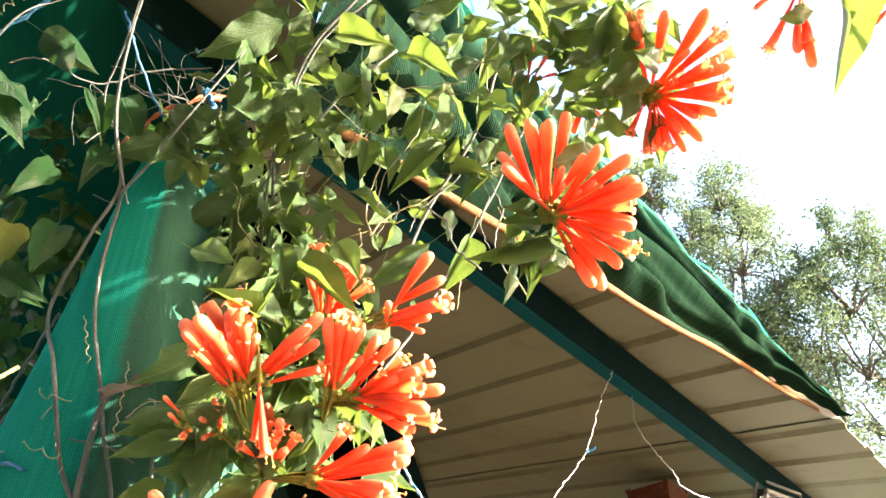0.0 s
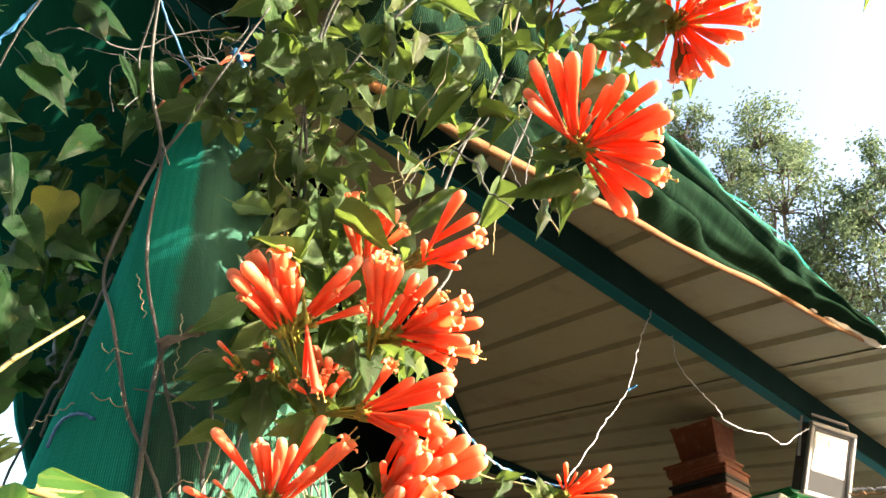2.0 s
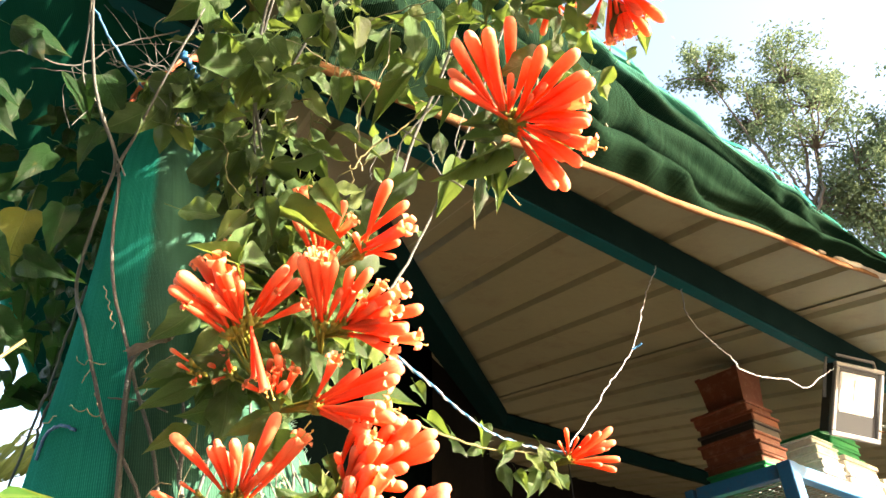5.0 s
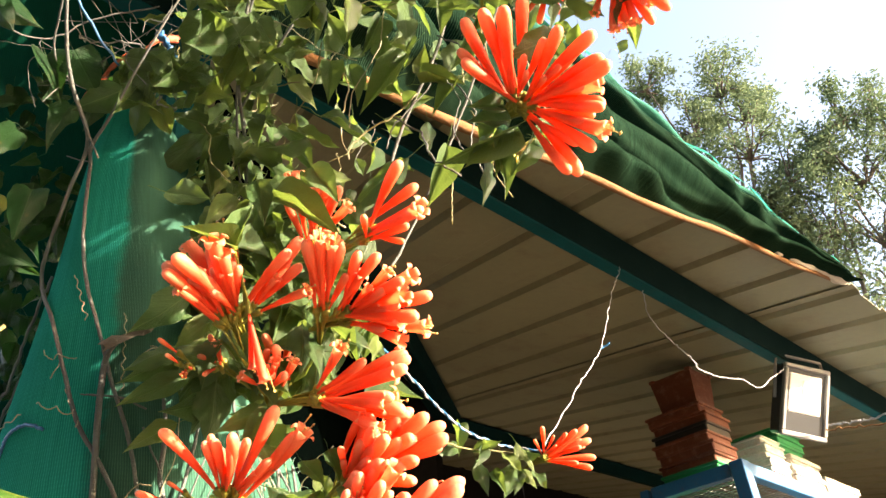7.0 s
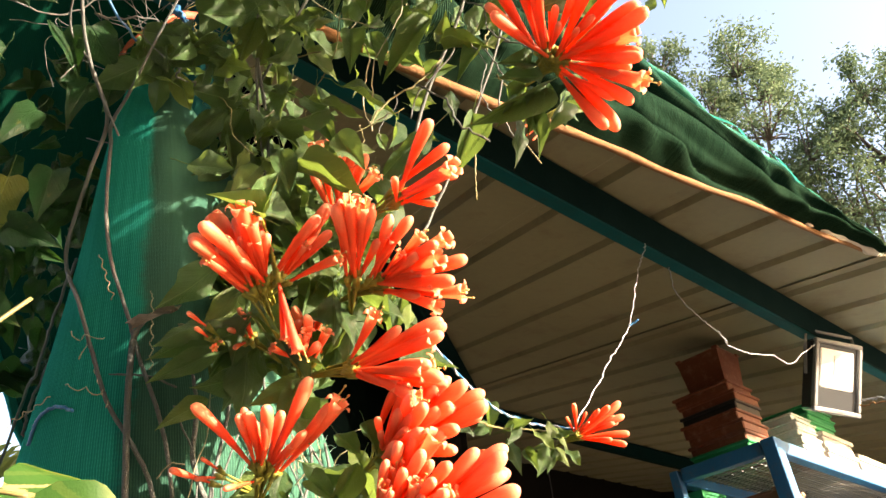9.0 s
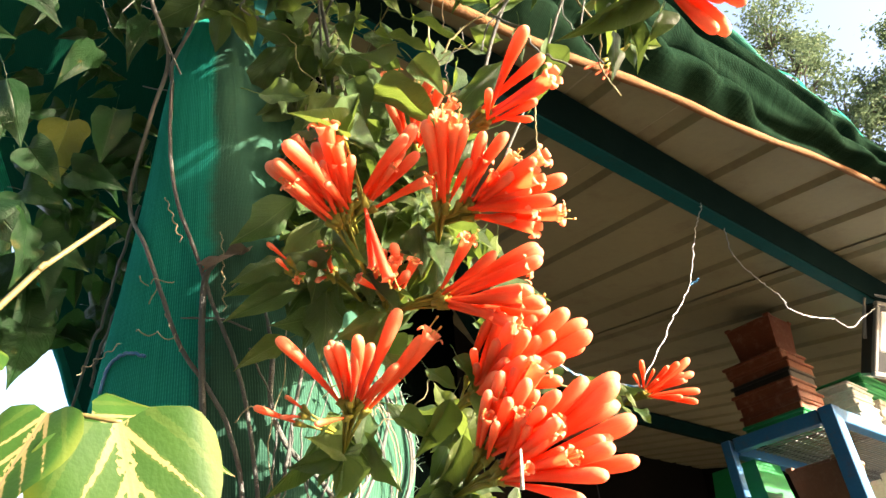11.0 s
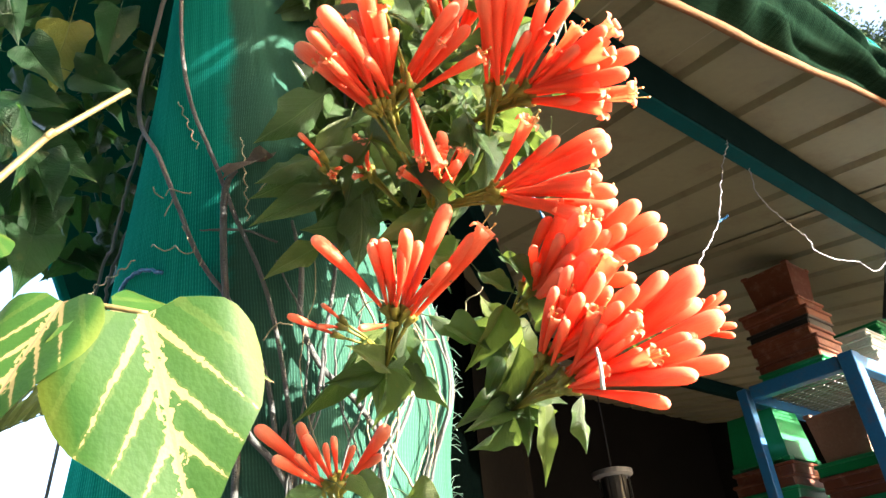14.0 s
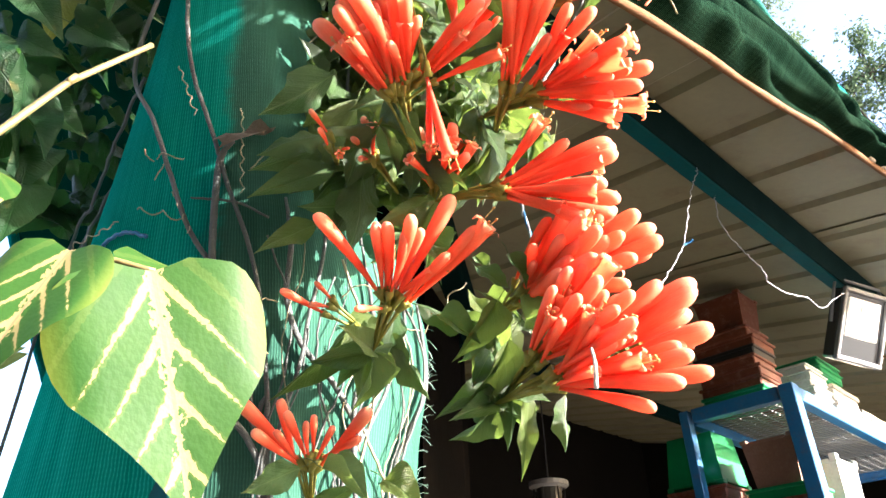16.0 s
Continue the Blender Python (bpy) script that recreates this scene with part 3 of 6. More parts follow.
# ---- leaves ----
OVATE = ((0, 0.05), (0.04, 0.30), (0.11, 0.66), (0.21, 0.93), (0.32, 1.0), (0.44, 0.95), (0.57, 0.79), (0.70, 0.55), (0.81, 0.31), (0.90, 0.13), (0.96, 0.05), (1, 0.0))
CORDATE = ((0, 0.40), (0.05, 0.76), (0.13, 0.95), (0.25, 1.0), (0.38, 0.93), (0.52, 0.76), (0.66, 0.54), (0.79, 0.30), (0.89, 0.13), (0.96, 0.05), (1, 0.0))


def outline(table, u):
    for (u0, w0), (u1, w1) in zip(table, table[1:]):
        if u <= u1:
            return w0 + (w1 - w0) * (u - u0) / (u1 - u0)
    return 0.0


def leaf_mesh(name, material, shape, fold, droop, twist, wave, seed):
    """A leaf blade of unit length along y and unit full width across x; z is its upper side."""
    rnd = random.Random(seed)
    bm = bmesh.new()
    nx, ny = 8, 16
    g = []
    for k in range(ny + 1):
        u = k / ny
        w = 0.5 * outline(CORDATE if shape == "heart" else OVATE, u) * (1 + 0.03 * math.sin(u * 23 + seed))
        sway = 0.05 * math.sin(u * 3.0 + seed) * u
        row = []
        for i in range(nx + 1):
            x = (i / nx * 2 - 1) * max(w, 0.004)
            a = abs(x)
            y = u - (0.10 * (a / 0.5) ** 1.2 * (1 - u) ** 3 if shape == "heart" else 0)
            ripple = wave * math.sin(u * 13 + seed + (2.4 if x > 0 else 0)) * (a * 2) ** 2
            z = fold * a - 0.5 * fold * a * a - droop * u * u + twist * x * (u - 0.4) + ripple + 0.02 * math.sin(u * 9 + seed)
            row.append(bm.verts.new((x + sway, y, z)))
        g.append(row)
    for k in range(ny):
        for i in range(nx):
            bm.faces.new((g[k][i], g[k][i + 1], g[k + 1][i + 1], g[k + 1][i]))
    tube(bm, [(0, 0.02, 0), (0.0, -0.10, 0.01), (0.02 * rnd.uniform(-1, 1), -0.2, 0.05), (0.06 * rnd.uniform(-1, 1), -0.36, 0.04)], 0.011, 4)
    return mesh_from(name, bm, material)


LEAF_MESHES = [leaf_mesh("leaf", LEAF, "ovate", f, d, tw, wv, i) for i, (f, d, tw, wv) in enumerate(
    ((0.35, 0.18, 0.3, 0.05), (0.15, 0.34, -0.4, 0.08), (0.6, 0.08, 0.6, 0.06), (-0.3, 0.28, 0.3, 0.09), (0.3, -0.14, -0.6, 0.07), (0.8, 0.35, 0.2, 0.07), (1.1, 0.25, -0.3, 0.05), (-0.5, 0.2, -0.5, 0.08)))]
HEART_MESHES = [leaf_mesh("leaf", HEART, "heart", f, d, tw, wv, i) for i, (f, d, tw, wv) in enumerate(
    ((0.3, 0.25, 0.3, 0.05), (0.15, 0.4, -0.4, 0.07), (0.5, 0.1, 0.5, 0.05), (-0.25, 0.25, 0.2, 0.08), (0.9, 0.3, -0.4, 0.06), (-0.5, 0.3, 0.5, 0.06)))]
BROWN_MESHES = [leaf_mesh("leaf", BROWNING, "heart", 0.2, 0.2, 0.2, 0.05, 3)]
FACING = Vector((0.05, 0.0, 1.45))
leaf_rnd = random.Random(11)


def one_leaf(parent, meshes, base, tip, width, spread=0.5, name="leaf"):
    base, tip = Vector(base), Vector(tip)
    y = tip - base
    length = y.length
    if width > 0.62 * length:
        length *= 1.15
        width = min(width, 0.78 * length)
    y.normalize()
    n = (FACING - base).normalized() + Vector((leaf_rnd.gauss(0.35 if parent is vine else 0.0, spread), leaf_rnd.gauss(0, spread) - 0.1, leaf_rnd.gauss(0.45 if parent is vine else 0.35, spread)))
    x = y.cross(n).normalized()
    z = x.cross(y)
    m = Matrix((x, y, z)).transposed().to_4x4() @ Matrix.Diagonal((width, length, length, 1))
    m.translation = base
    ob = new(name, leaf_rnd.choice(meshes))
    ob.matrix_basis = m
    return put(ob, parent)


def leaves_at(parent, meshes, name, rows=()):
    for base, tip, width in rows:
        one_leaf(parent, meshes, base, tip, width, 0.3, name)


vine = thing("flame_vine", (-0.25, 0.62, 0), "flowering vine with orange trumpet flowers and glossy green leaves", "vine")
creeper = thing("creeper", (-0.42, 0.66, 0), "creeper with heart-shaped green leaves climbing a net", "climber")


def scatter(parent, meshes, centre, size, count, length, seed, down=0.6):
    """Loose foliage: leaves at random in an ellipsoid, most of them hanging."""
    rnd = random.Random(seed)
    centre = Vector(centre)
    for _ in range(count):
        while True:
            q = Vector([rnd.uniform(-1, 1) for _ in range(3)])
            if q.length < 1:
                break
        base = centre + Vector([a * b for a, b in zip(q, size)])
        way = Vector((rnd.gauss(0, 0.7), rnd.gauss(0, 0.5), rnd.gauss(-down, 0.5))).normalized()
        l = length * rnd.uniform(0.65, 1.3)
        one_leaf(parent, meshes, base, base + way * l, l * rnd.uniform(0.45, 0.65), 0.6)


# ---- flowers ----
def flower_mesh(name, material, opened, bend, seed):
    """A club-shaped trumpet of unit length along z, closed with a rounded tip or opened in lobes rolled back over the rim."""
    rnd = random.Random(seed)
    bm = bmesh.new()
    prof = [(0, 0.020), (0.07, 0.024), (0.18, 0.031), (0.32, 0.043), (0.48, 0.060), (0.63, 0.078), (0.76, 0.092), (0.86, 0.098)]
    prof += [(0.89, 0.100)] if opened else [(0.92, 0.094), (0.957, 0.080), (0.983, 0.057), (0.996, 0.028)]
    sides = 15
    centre = lambda u: Vector((bend * u * u, bend * 0.3 * math.sin(3 * u), u))
    rings = []
    for u, r in prof:
        c = centre(u)
        ring = []
        for k in range(sides):
            a = 2 * math.pi * k / sides
            seam = 1 - 0.045 * max(0.0, math.cos(5 * a)) * max(0.0, (u - 0.55) / 0.45)
            ring.append(bm.verts.new(c + Vector((r * seam * math.cos(a), r * seam * math.sin(a) * 0.92, 0))))
        rings.append(ring)
    for a, b in zip(rings, rings[1:]):
        for k in range(sides):
            bm.faces.new((a[k], a[(k + 1) % sides], b[(k + 1) % sides], b[k]))
    if not opened:
        bm.faces.new(rings[-1])
    else:
        c = centre(0.885)
        for k in range(5):
            a0 = 2 * math.pi * (k + 0.12 * rnd.uniform(-1, 1)) / 5
            curl = rnd.uniform(2.3, 3.3)
            size = rnd.uniform(0.040, 0.056)
            rad = Vector((math.cos(a0), math.sin(a0), 0))
            tan = Vector((-math.sin(a0), math.cos(a0), 0))
            prev = None
            for n in range(7):
                f = n / 6
                ang = curl * f
                rr = 0.094 + size * (1 - math.cos(ang))
                zz = 1.25 * size * math.sin(ang)
                half = 0.063 * math.sqrt(max(0.03, 1 - 0.95 * f ** 3))
                row = [bm.verts.new(c + rad * (rr - 0.010 * abs(sgn)) + tan * half * sgn + Vector((0, 0, zz))) for sgn in (-1, -0.5, 0, 0.5, 1)]
                if prev:
                    for q in range(4):
                        bm.faces.new((prev[q], prev[q + 1], row[q + 1], row[q]))
                prev = row
    return mesh_from(name, bm, material)


def stamen_mesh():
    bm = bmesh.new()
    for k in range(3):
        a = 2.1 * k
        p = Vector((0.03 * math.cos(a), 0.03 * math.sin(a), 0.80))
        q = Vector((0.045 * math.cos(a), 0.045 * math.sin(a), 0.95 + 0.05 * k))
        tube(bm, [p, p.lerp(q, 0.5), q], 0.006, 4)
        tube(bm, [q + Vector((-0.016, 0, -0.005)), q + Vector((0, 0, 0.010)), q + Vector((0.018, 0, 0.0))], 0.010, 5)
    return mesh_from("stamen", bm, ANTHER)


BUDS = [flower_mesh("flower", PETAL, False, b, i) for i, b in enumerate((0.0, 0.06, 0.12, -0.08))]
OPENS = [flower_mesh("flower", PETAL, True, b, i + 5) for i, b in enumerate((0.0, 0.06, -0.06, 0.1))]
WILTS = [flower_mesh("flower", WILTED, True, 0.08, 31)]
STAMENS = stamen_mesh()
flower_rnd = random.Random(5)


def aim(base, tip, spin=0.0):
    d = Vector(tip) - Vector(base)
    m = d.to_track_quat("Z", "Y").to_matrix().to_4x4() @ Matrix.Rotation(spin, 4, "Z") @ Matrix.Scale(d.length, 4)
    m.translation = base
    return m


def cluster(base, tips, opened=0.2, buds=BUDS, opens=OPENS, thick=0.74, more=0.45):
    """A bunch of trumpets spreading from one stalk; each a part, with a calyx at its foot."""
    base = Vector(base)
    mean = sum((Vector(t) for t in tips), Vector()) / len(tips) - base
    root = base - mean.normalized() * 0.03
    if len(tips) > 4:
        fill = []
        for _ in range(int(len(tips) * (more if opened < 0.5 else 0.4 * more))):
            a, b = flower_rnd.sample(list(tips), 2)
            q = Vector(a).lerp(Vector(b), flower_rnd.uniform(0.25, 0.6)) - base
            away = (base - FACING).normalized()
            fill.append(base + (q.normalized() + away * 0.25).normalized() * max(0.6 * mean.length, q.length * 0.95))
        tips = list(tips) + fill
    bm = bmesh.new()
    feet = []
    for t in tips:
        way = (Vector(t) - base).normalized()
        foot = base + way * 0.004 + Vector([flower_rnd.uniform(-0.004, 0.004) for _ in range(3)])
        feet.append(foot)
        tube(bm, [root, root.lerp(foot, 0.6) + Vector((0, 0, 0.001)), foot], 0.0008, 5)
        tube(bm, [foot - way * 0.003, foot + way * 0.001, foot + way * 0.005], lambda u: 0.0012 + 0.0012 * u, 7)
    truss = part("inflorescence", bm, CALYX, vine, "bunch of orange trumpet flowers on yellow-green calyxes", True)
    for t, foot in zip(tips, feet):
        is_open = flower_rnd.random() < opened
        ob = new("flower", flower_rnd.choice(opens if is_open else buds))
        m = aim(foot, t, flower_rnd.uniform(0, 6.28))
        ob.matrix_basis = m @ Matrix.Diagonal((thick, thick, 1, 1))
        put(ob, truss)
        if is_open and flower_rnd.random() < 0.5:
            st = new("stamen", STAMENS)
            st.matrix_basis = m
            put(st, truss, "yellow stamen tuft")
    for k in range(4):
        way = (-mean.normalized() + Vector((flower_rnd.gauss(0, 0.8), flower_rnd.gauss(0, 0.8), flower_rnd.gauss(-0.2, 0.6)))).normalized()
        one_leaf(vine, LEAF_MESHES, root, root + way * 0.035, 0.014, 0.5)
    return truss


cluster((0.074, 0.371, 1.863), [(0.083, 0.316, 1.905), (0.051, 0.306, 1.885), (0.062, 0.302, 1.878), (0.039, 0.324, 1.898), (0.066, 0.312, 1.875), (0.036, 0.329, 1.862), (0.100, 0.314, 1.870), (0.118, 0.317, 1.860), (0.121, 0.327, 1.855), (0.100, 0.338, 1.864), (0.129, 0.333, 1.844), (0.112, 0.344, 1.853), (0.123, 0.347, 1.839), (0.124, 0.351, 1.833), (0.127, 0.357, 1.820), (0.115, 0.364, 1.826), (0.117, 0.366, 1.816), (0.107, 0.366, 1.835), (0.098, 0.379, 1.804), (0.108, 0.375, 1.806), (0.077, 0.332, 1.868), (0.091, 0.323, 1.871)], 0.10)
cluster((0.160, 0.360, 1.988), [(0.193, 0.296, 2.010), (0.155, 0.287, 1.990), (0.198, 0.295, 1.980), (0.217, 0.316, 1.989), (0.200, 0.312, 1.960), (0.205, 0.321, 1.950), (0.194, 0.312, 1.967), (0.205, 0.330, 1.945), (0.199, 0.341, 1.948), (0.191, 0.360, 1.934), (0.202, 0.329, 1.951), (0.181, 0.368, 1.935), (0.172, 0.373, 1.938), (0.156, 0.380, 1.938), (0.163, 0.377, 1.939), (0.178, 0.365, 1.949), (0.190, 0.351, 1.952), (0.152, 0.379, 1.942), (0.142, 0.376, 1.956), (0.177, 0.315, 1.981), (0.132, 0.291, 1.993), (0.185, 0.336, 1.970)], 0.35)
cluster((-0.124, 0.424, 1.748), [(-0.151, 0.369, 1.755), (-0.138, 0.361, 1.761), (-0.121, 0.364, 1.775), (-0.114, 0.371, 1.767), (-0.112, 0.386, 1.764), (-0.130, 0.385, 1.760), (-0.146, 0.381, 1.750), (-0.125, 0.387, 1.750), (-0.132, 0.376, 1.761), (-0.120, 0.384, 1.763)], 0.48, thick=0.80, more=0.3)
cluster((-0.116, 0.422, 1.752), [(-0.072, 0.392, 1.782), (-0.089, 0.396, 1.762), (-0.069, 0.398, 1.752), (-0.093, 0.392, 1.765), (-0.079, 0.381, 1.766)], 0.20)
cluster((-0.069, 0.429, 1.749), [(-0.067, 0.372, 1.769), (-0.058, 0.367, 1.770), (-0.050, 0.371, 1.769), (-0.047, 0.397, 1.760), (-0.065, 0.379, 1.767), (-0.046, 0.377, 1.767)], 0.60)
cluster((-0.058, 0.431, 1.747), [(-0.025, 0.385, 1.760), (-0.036, 0.396, 1.759), (-0.023, 0.402, 1.750), (-0.011, 0.393, 1.752), (-0.003, 0.395, 1.752), (-0.009, 0.397, 1.743), (-0.016, 0.408, 1.741), (0.005, 0.411, 1.742), (0.003, 0.418, 1.726), (-0.013, 0.413, 1.730), (-0.012, 0.417, 1.720), (-0.020, 0.413, 1.738), (-0.037, 0.384, 1.764), (-0.034, 0.404, 1.755), (-0.026, 0.423, 1.729), (-0.026, 0.412, 1.745), (-0.003, 0.405, 1.730)], 0.55)
cluster((-0.039, 0.400, 1.788), [(-0.009, 0.350, 1.806), (0.007, 0.361, 1.782), (0.005, 0.367, 1.780), (-0.005, 0.383, 1.778), (-0.009, 0.389, 1.771), (-0.032, 0.366, 1.779)], 0.10)
cluster((-0.090, 0.478, 1.838), [(-0.094, 0.431, 1.885), (-0.070, 0.431, 1.870), (-0.059, 0.434, 1.864), (-0.082, 0.430, 1.857), (-0.065, 0.456, 1.841), (-0.095, 0.433, 1.853), (-0.054, 0.438, 1.852)], 0.40)
cluster((-0.080, 0.451, 1.702), [(-0.050, 0.414, 1.719), (-0.016, 0.436, 1.724), (-0.015, 0.433, 1.712), (-0.019, 0.434, 1.705), (-0.025, 0.425, 1.691), (-0.025, 0.429, 1.684), (-0.016, 0.457, 1.688), (-0.019, 0.430, 1.680), (-0.030, 0.436, 1.672), (-0.042, 0.441, 1.680), (-0.013, 0.439, 1.719)], 0.35)
cluster((-0.135, 0.478, 1.652), [(-0.168, 0.443, 1.690), (-0.138, 0.434, 1.675), (-0.128, 0.434, 1.676), (-0.122, 0.438, 1.674), (-0.099, 0.446, 1.698), (-0.079, 0.452, 1.687), (-0.087, 0.456, 1.684), (-0.103, 0.448, 1.663), (-0.111, 0.455, 1.662), (-0.117, 0.430, 1.678), (-0.148, 0.450, 1.637)], 0.05, thick=0.74)
cluster((-0.058, 0.482, 1.607), [(-0.014, 0.451, 1.584), (-0.005, 0.439, 1.588), (0.017, 0.458, 1.602), (0.002, 0.447, 1.611), (0.019, 0.450, 1.616), (0.011, 0.450, 1.626), (0.011, 0.440, 1.640), (0.008, 0.448, 1.631), (0.015, 0.444, 1.631), (-0.032, 0.447, 1.621), (-0.034, 0.440, 1.627), (-0.019, 0.434, 1.619), (-0.013, 0.443, 1.601), (0.004, 0.441, 1.603), (-0.025, 0.447, 1.614), (-0.002, 0.446, 1.642), (-0.037, 0.447, 1.601)], 0.10, thick=0.66, more=1.0)
cluster((-0.064, 0.494, 1.660), [(-0.041, 0.455, 1.696), (-0.034, 0.436, 1.675), (-0.029, 0.435, 1.667), (-0.017, 0.451, 1.691), (-0.006, 0.449, 1.687), (-0.000, 0.461, 1.670), (0.007, 0.457, 1.669), (-0.040, 0.460, 1.653), (-0.031, 0.455, 1.657), (-0.020, 0.445, 1.654), (-0.014, 0.441, 1.655), (-0.045, 0.445, 1.670), (-0.061, 0.452, 1.670), (-0.027, 0.454, 1.653), (-0.015, 0.449, 1.676), (-0.017, 0.451, 1.645), (0.002, 0.453, 1.679)], 0.40, thick=0.68, more=0.8)
cluster((-0.066, 0.494, 1.662), [(-0.051, 0.458, 1.689), (-0.049, 0.450, 1.668), (-0.045, 0.448, 1.649), (-0.059, 0.460, 1.664), (-0.035, 0.444, 1.664), (-0.040, 0.452, 1.690), (-0.030, 0.440, 1.652)], 0.15, thick=0.78)
cluster((0.106, 0.948, 1.819), [(0.108, 0.911, 1.851), (0.095, 0.917, 1.835), (0.139, 0.913, 1.838), (0.152, 0.914, 1.843), (0.172, 0.930, 1.845), (0.172, 0.936, 1.831), (0.174, 0.941, 1.817), (0.166, 0.929, 1.799), (0.140, 0.925, 1.820), (0.123, 0.919, 1.826), (0.148, 0.925, 1.800), (0.154, 0.915, 1.819)], 0.00)
cluster((-0.165, 0.499, 1.657), [(-0.190, 0.468, 1.660), (-0.174, 0.475, 1.667), (-0.177, 0.474, 1.654)], 0.00)
cluster((-0.186, 0.532, 1.582), [(-0.217, 0.502, 1.615), (-0.209, 0.501, 1.594), (-0.181, 0.505, 1.599), (-0.148, 0.505, 1.608), (-0.153, 0.515, 1.594), (-0.196, 0.505, 1.596), (-0.192, 0.504, 1.606)], 0.00, thick=0.82)
cluster((-0.115, 0.509, 1.742), [(-0.103, 0.475, 1.762), (-0.086, 0.469, 1.763), (-0.118, 0.467, 1.763), (-0.094, 0.488, 1.753), (-0.115, 0.478, 1.753), (-0.084, 0.477, 1.758), (-0.100, 0.483, 1.738), (-0.119, 0.476, 1.738)], 0.40)
cluster((0.248, 0.273, 2.004), [(0.226, 0.303, 1.963), (0.253, 0.302, 1.946), (0.250, 0.295, 1.957), (0.215, 0.284, 1.991), (0.240, 0.300, 1.959)], 0.60)
cluster((0.307, 0.262, 1.975), [(0.286, 0.275, 1.958), (0.293, 0.289, 1.935), (0.278, 0.266, 1.960)], 0.60)
cluster((0.067, 0.378, 2.021), [(0.048, 0.346, 2.027), (0.068, 0.341, 2.024), (0.079, 0.349, 2.021), (0.088, 0.360, 2.014)], 0.00)
cluster((0.124, 0.401, 2.044), [(0.108, 0.417, 2.009), (0.143, 0.406, 2.012), (0.135, 0.397, 2.020), (0.149, 0.392, 2.023), (0.101, 0.412, 2.018)], 0.40)
cluster((0.094, 0.598, 2.032), [(0.067, 0.597, 2.024), (0.085, 0.604, 2.012), (0.078, 0.600, 2.018), (0.076, 0.595, 2.025)], 0.00)
cluster((-0.164, 0.449, 1.735), [(-0.172, 0.423, 1.741), (-0.166, 0.427, 1.732), (-0.157, 0.435, 1.719), (-0.153, 0.435, 1.724)], 0.30)
cluster((-0.107, 0.455, 1.712), [(-0.106, 0.435, 1.733), (-0.094, 0.430, 1.732), (-0.087, 0.435, 1.724), (-0.098, 0.428, 1.722), (-0.111, 0.432, 1.721), (-0.121, 0.435, 1.716), (-0.090, 0.430, 1.711), (-0.102, 0.425, 1.714)], 0.70, thick=1.1)
cluster((-0.141, 0.464, 1.737), [(-0.146, 0.442, 1.751), (-0.152, 0.442, 1.738), (-0.150, 0.445, 1.723), (-0.142, 0.440, 1.745)], 0.60, thick=0.9)
cluster((-0.063, 0.480, 1.617), [(-0.054, 0.440, 1.638), (-0.051, 0.440, 1.622), (-0.041, 0.437, 1.630), (-0.035, 0.440, 1.651), (-0.020, 0.440, 1.652), (-0.016, 0.440, 1.633), (-0.030, 0.438, 1.640), (-0.045, 0.440, 1.649), (-0.020, 0.440, 1.620), (-0.056, 0.440, 1.628), (-0.036, 0.442, 1.624), (-0.026, 0.436, 1.628)], 0.20, thick=0.70)

leaves_at(vine, LEAF_MESHES, "leaf", [
    ((-0.145, 0.356, 2.068), (-0.205, 0.359, 2.022), 0.037),
    ((-0.173, 0.367, 2.053), (-0.169, 0.375, 2.024), 0.024),
    ((-0.167, 0.395, 2.036), (-0.179, 0.405, 1.998), 0.039),
    ((-0.147, 0.421, 2.023), (-0.161, 0.428, 1.986), 0.032),
    ((-0.180, 0.424, 2.009), (-0.218, 0.420, 1.969), 0.022),
    ((-0.172, 0.466, 1.974), (-0.205, 0.437, 1.960), 0.021),
    ((-0.184, 0.466, 1.970), (-0.230, 0.466, 1.917), 0.025),
    ((-0.161, 0.471, 1.973), (-0.157, 0.476, 1.941), 0.039),
    ((-0.192, 0.495, 1.935), (-0.214, 0.481, 1.909), 0.024),
    ((-0.151, 0.485, 1.963), (-0.124, 0.495, 1.931), 0.027),
    ((-0.137, 0.400, 2.041), (-0.128, 0.414, 2.007), 0.020),
    ((-0.078, 0.388, 2.061), (-0.068, 0.418, 2.016), 0.020),
])
leaves_at(vine, LEAF_MESHES, "leaf", [
    ((-0.038, 0.383, 2.069), (0.008, 0.385, 2.045), 0.024),
    ((-0.048, 0.405, 2.053), (-0.051, 0.421, 2.016), 0.018),
    ((-0.024, 0.421, 2.043), (-0.039, 0.430, 2.009), 0.020),
    ((-0.004, 0.411, 2.051), (0.005, 0.428, 2.013), 0.024),
    ((0.027, 0.416, 2.047), (0.030, 0.422, 2.017), 0.018),
    ((-0.003, 0.434, 2.008), (-0.048, 0.450, 1.965), 0.022),
    ((-0.055, 0.436, 2.003), (-0.048, 0.449, 1.966), 0.019),
    ((-0.070, 0.431, 2.005), (-0.070, 0.441, 1.970), 0.021),
    ((0.006, 0.454, 1.990), (0.041, 0.438, 1.977), 0.014),
    ((0.041, 0.453, 1.990), (0.012, 0.456, 1.962), 0.016),
    ((-0.084, 0.464, 1.973), (-0.034, 0.472, 1.945), 0.024),
    ((-0.113, 0.465, 1.966), (-0.071, 0.476, 1.936), 0.017),
])
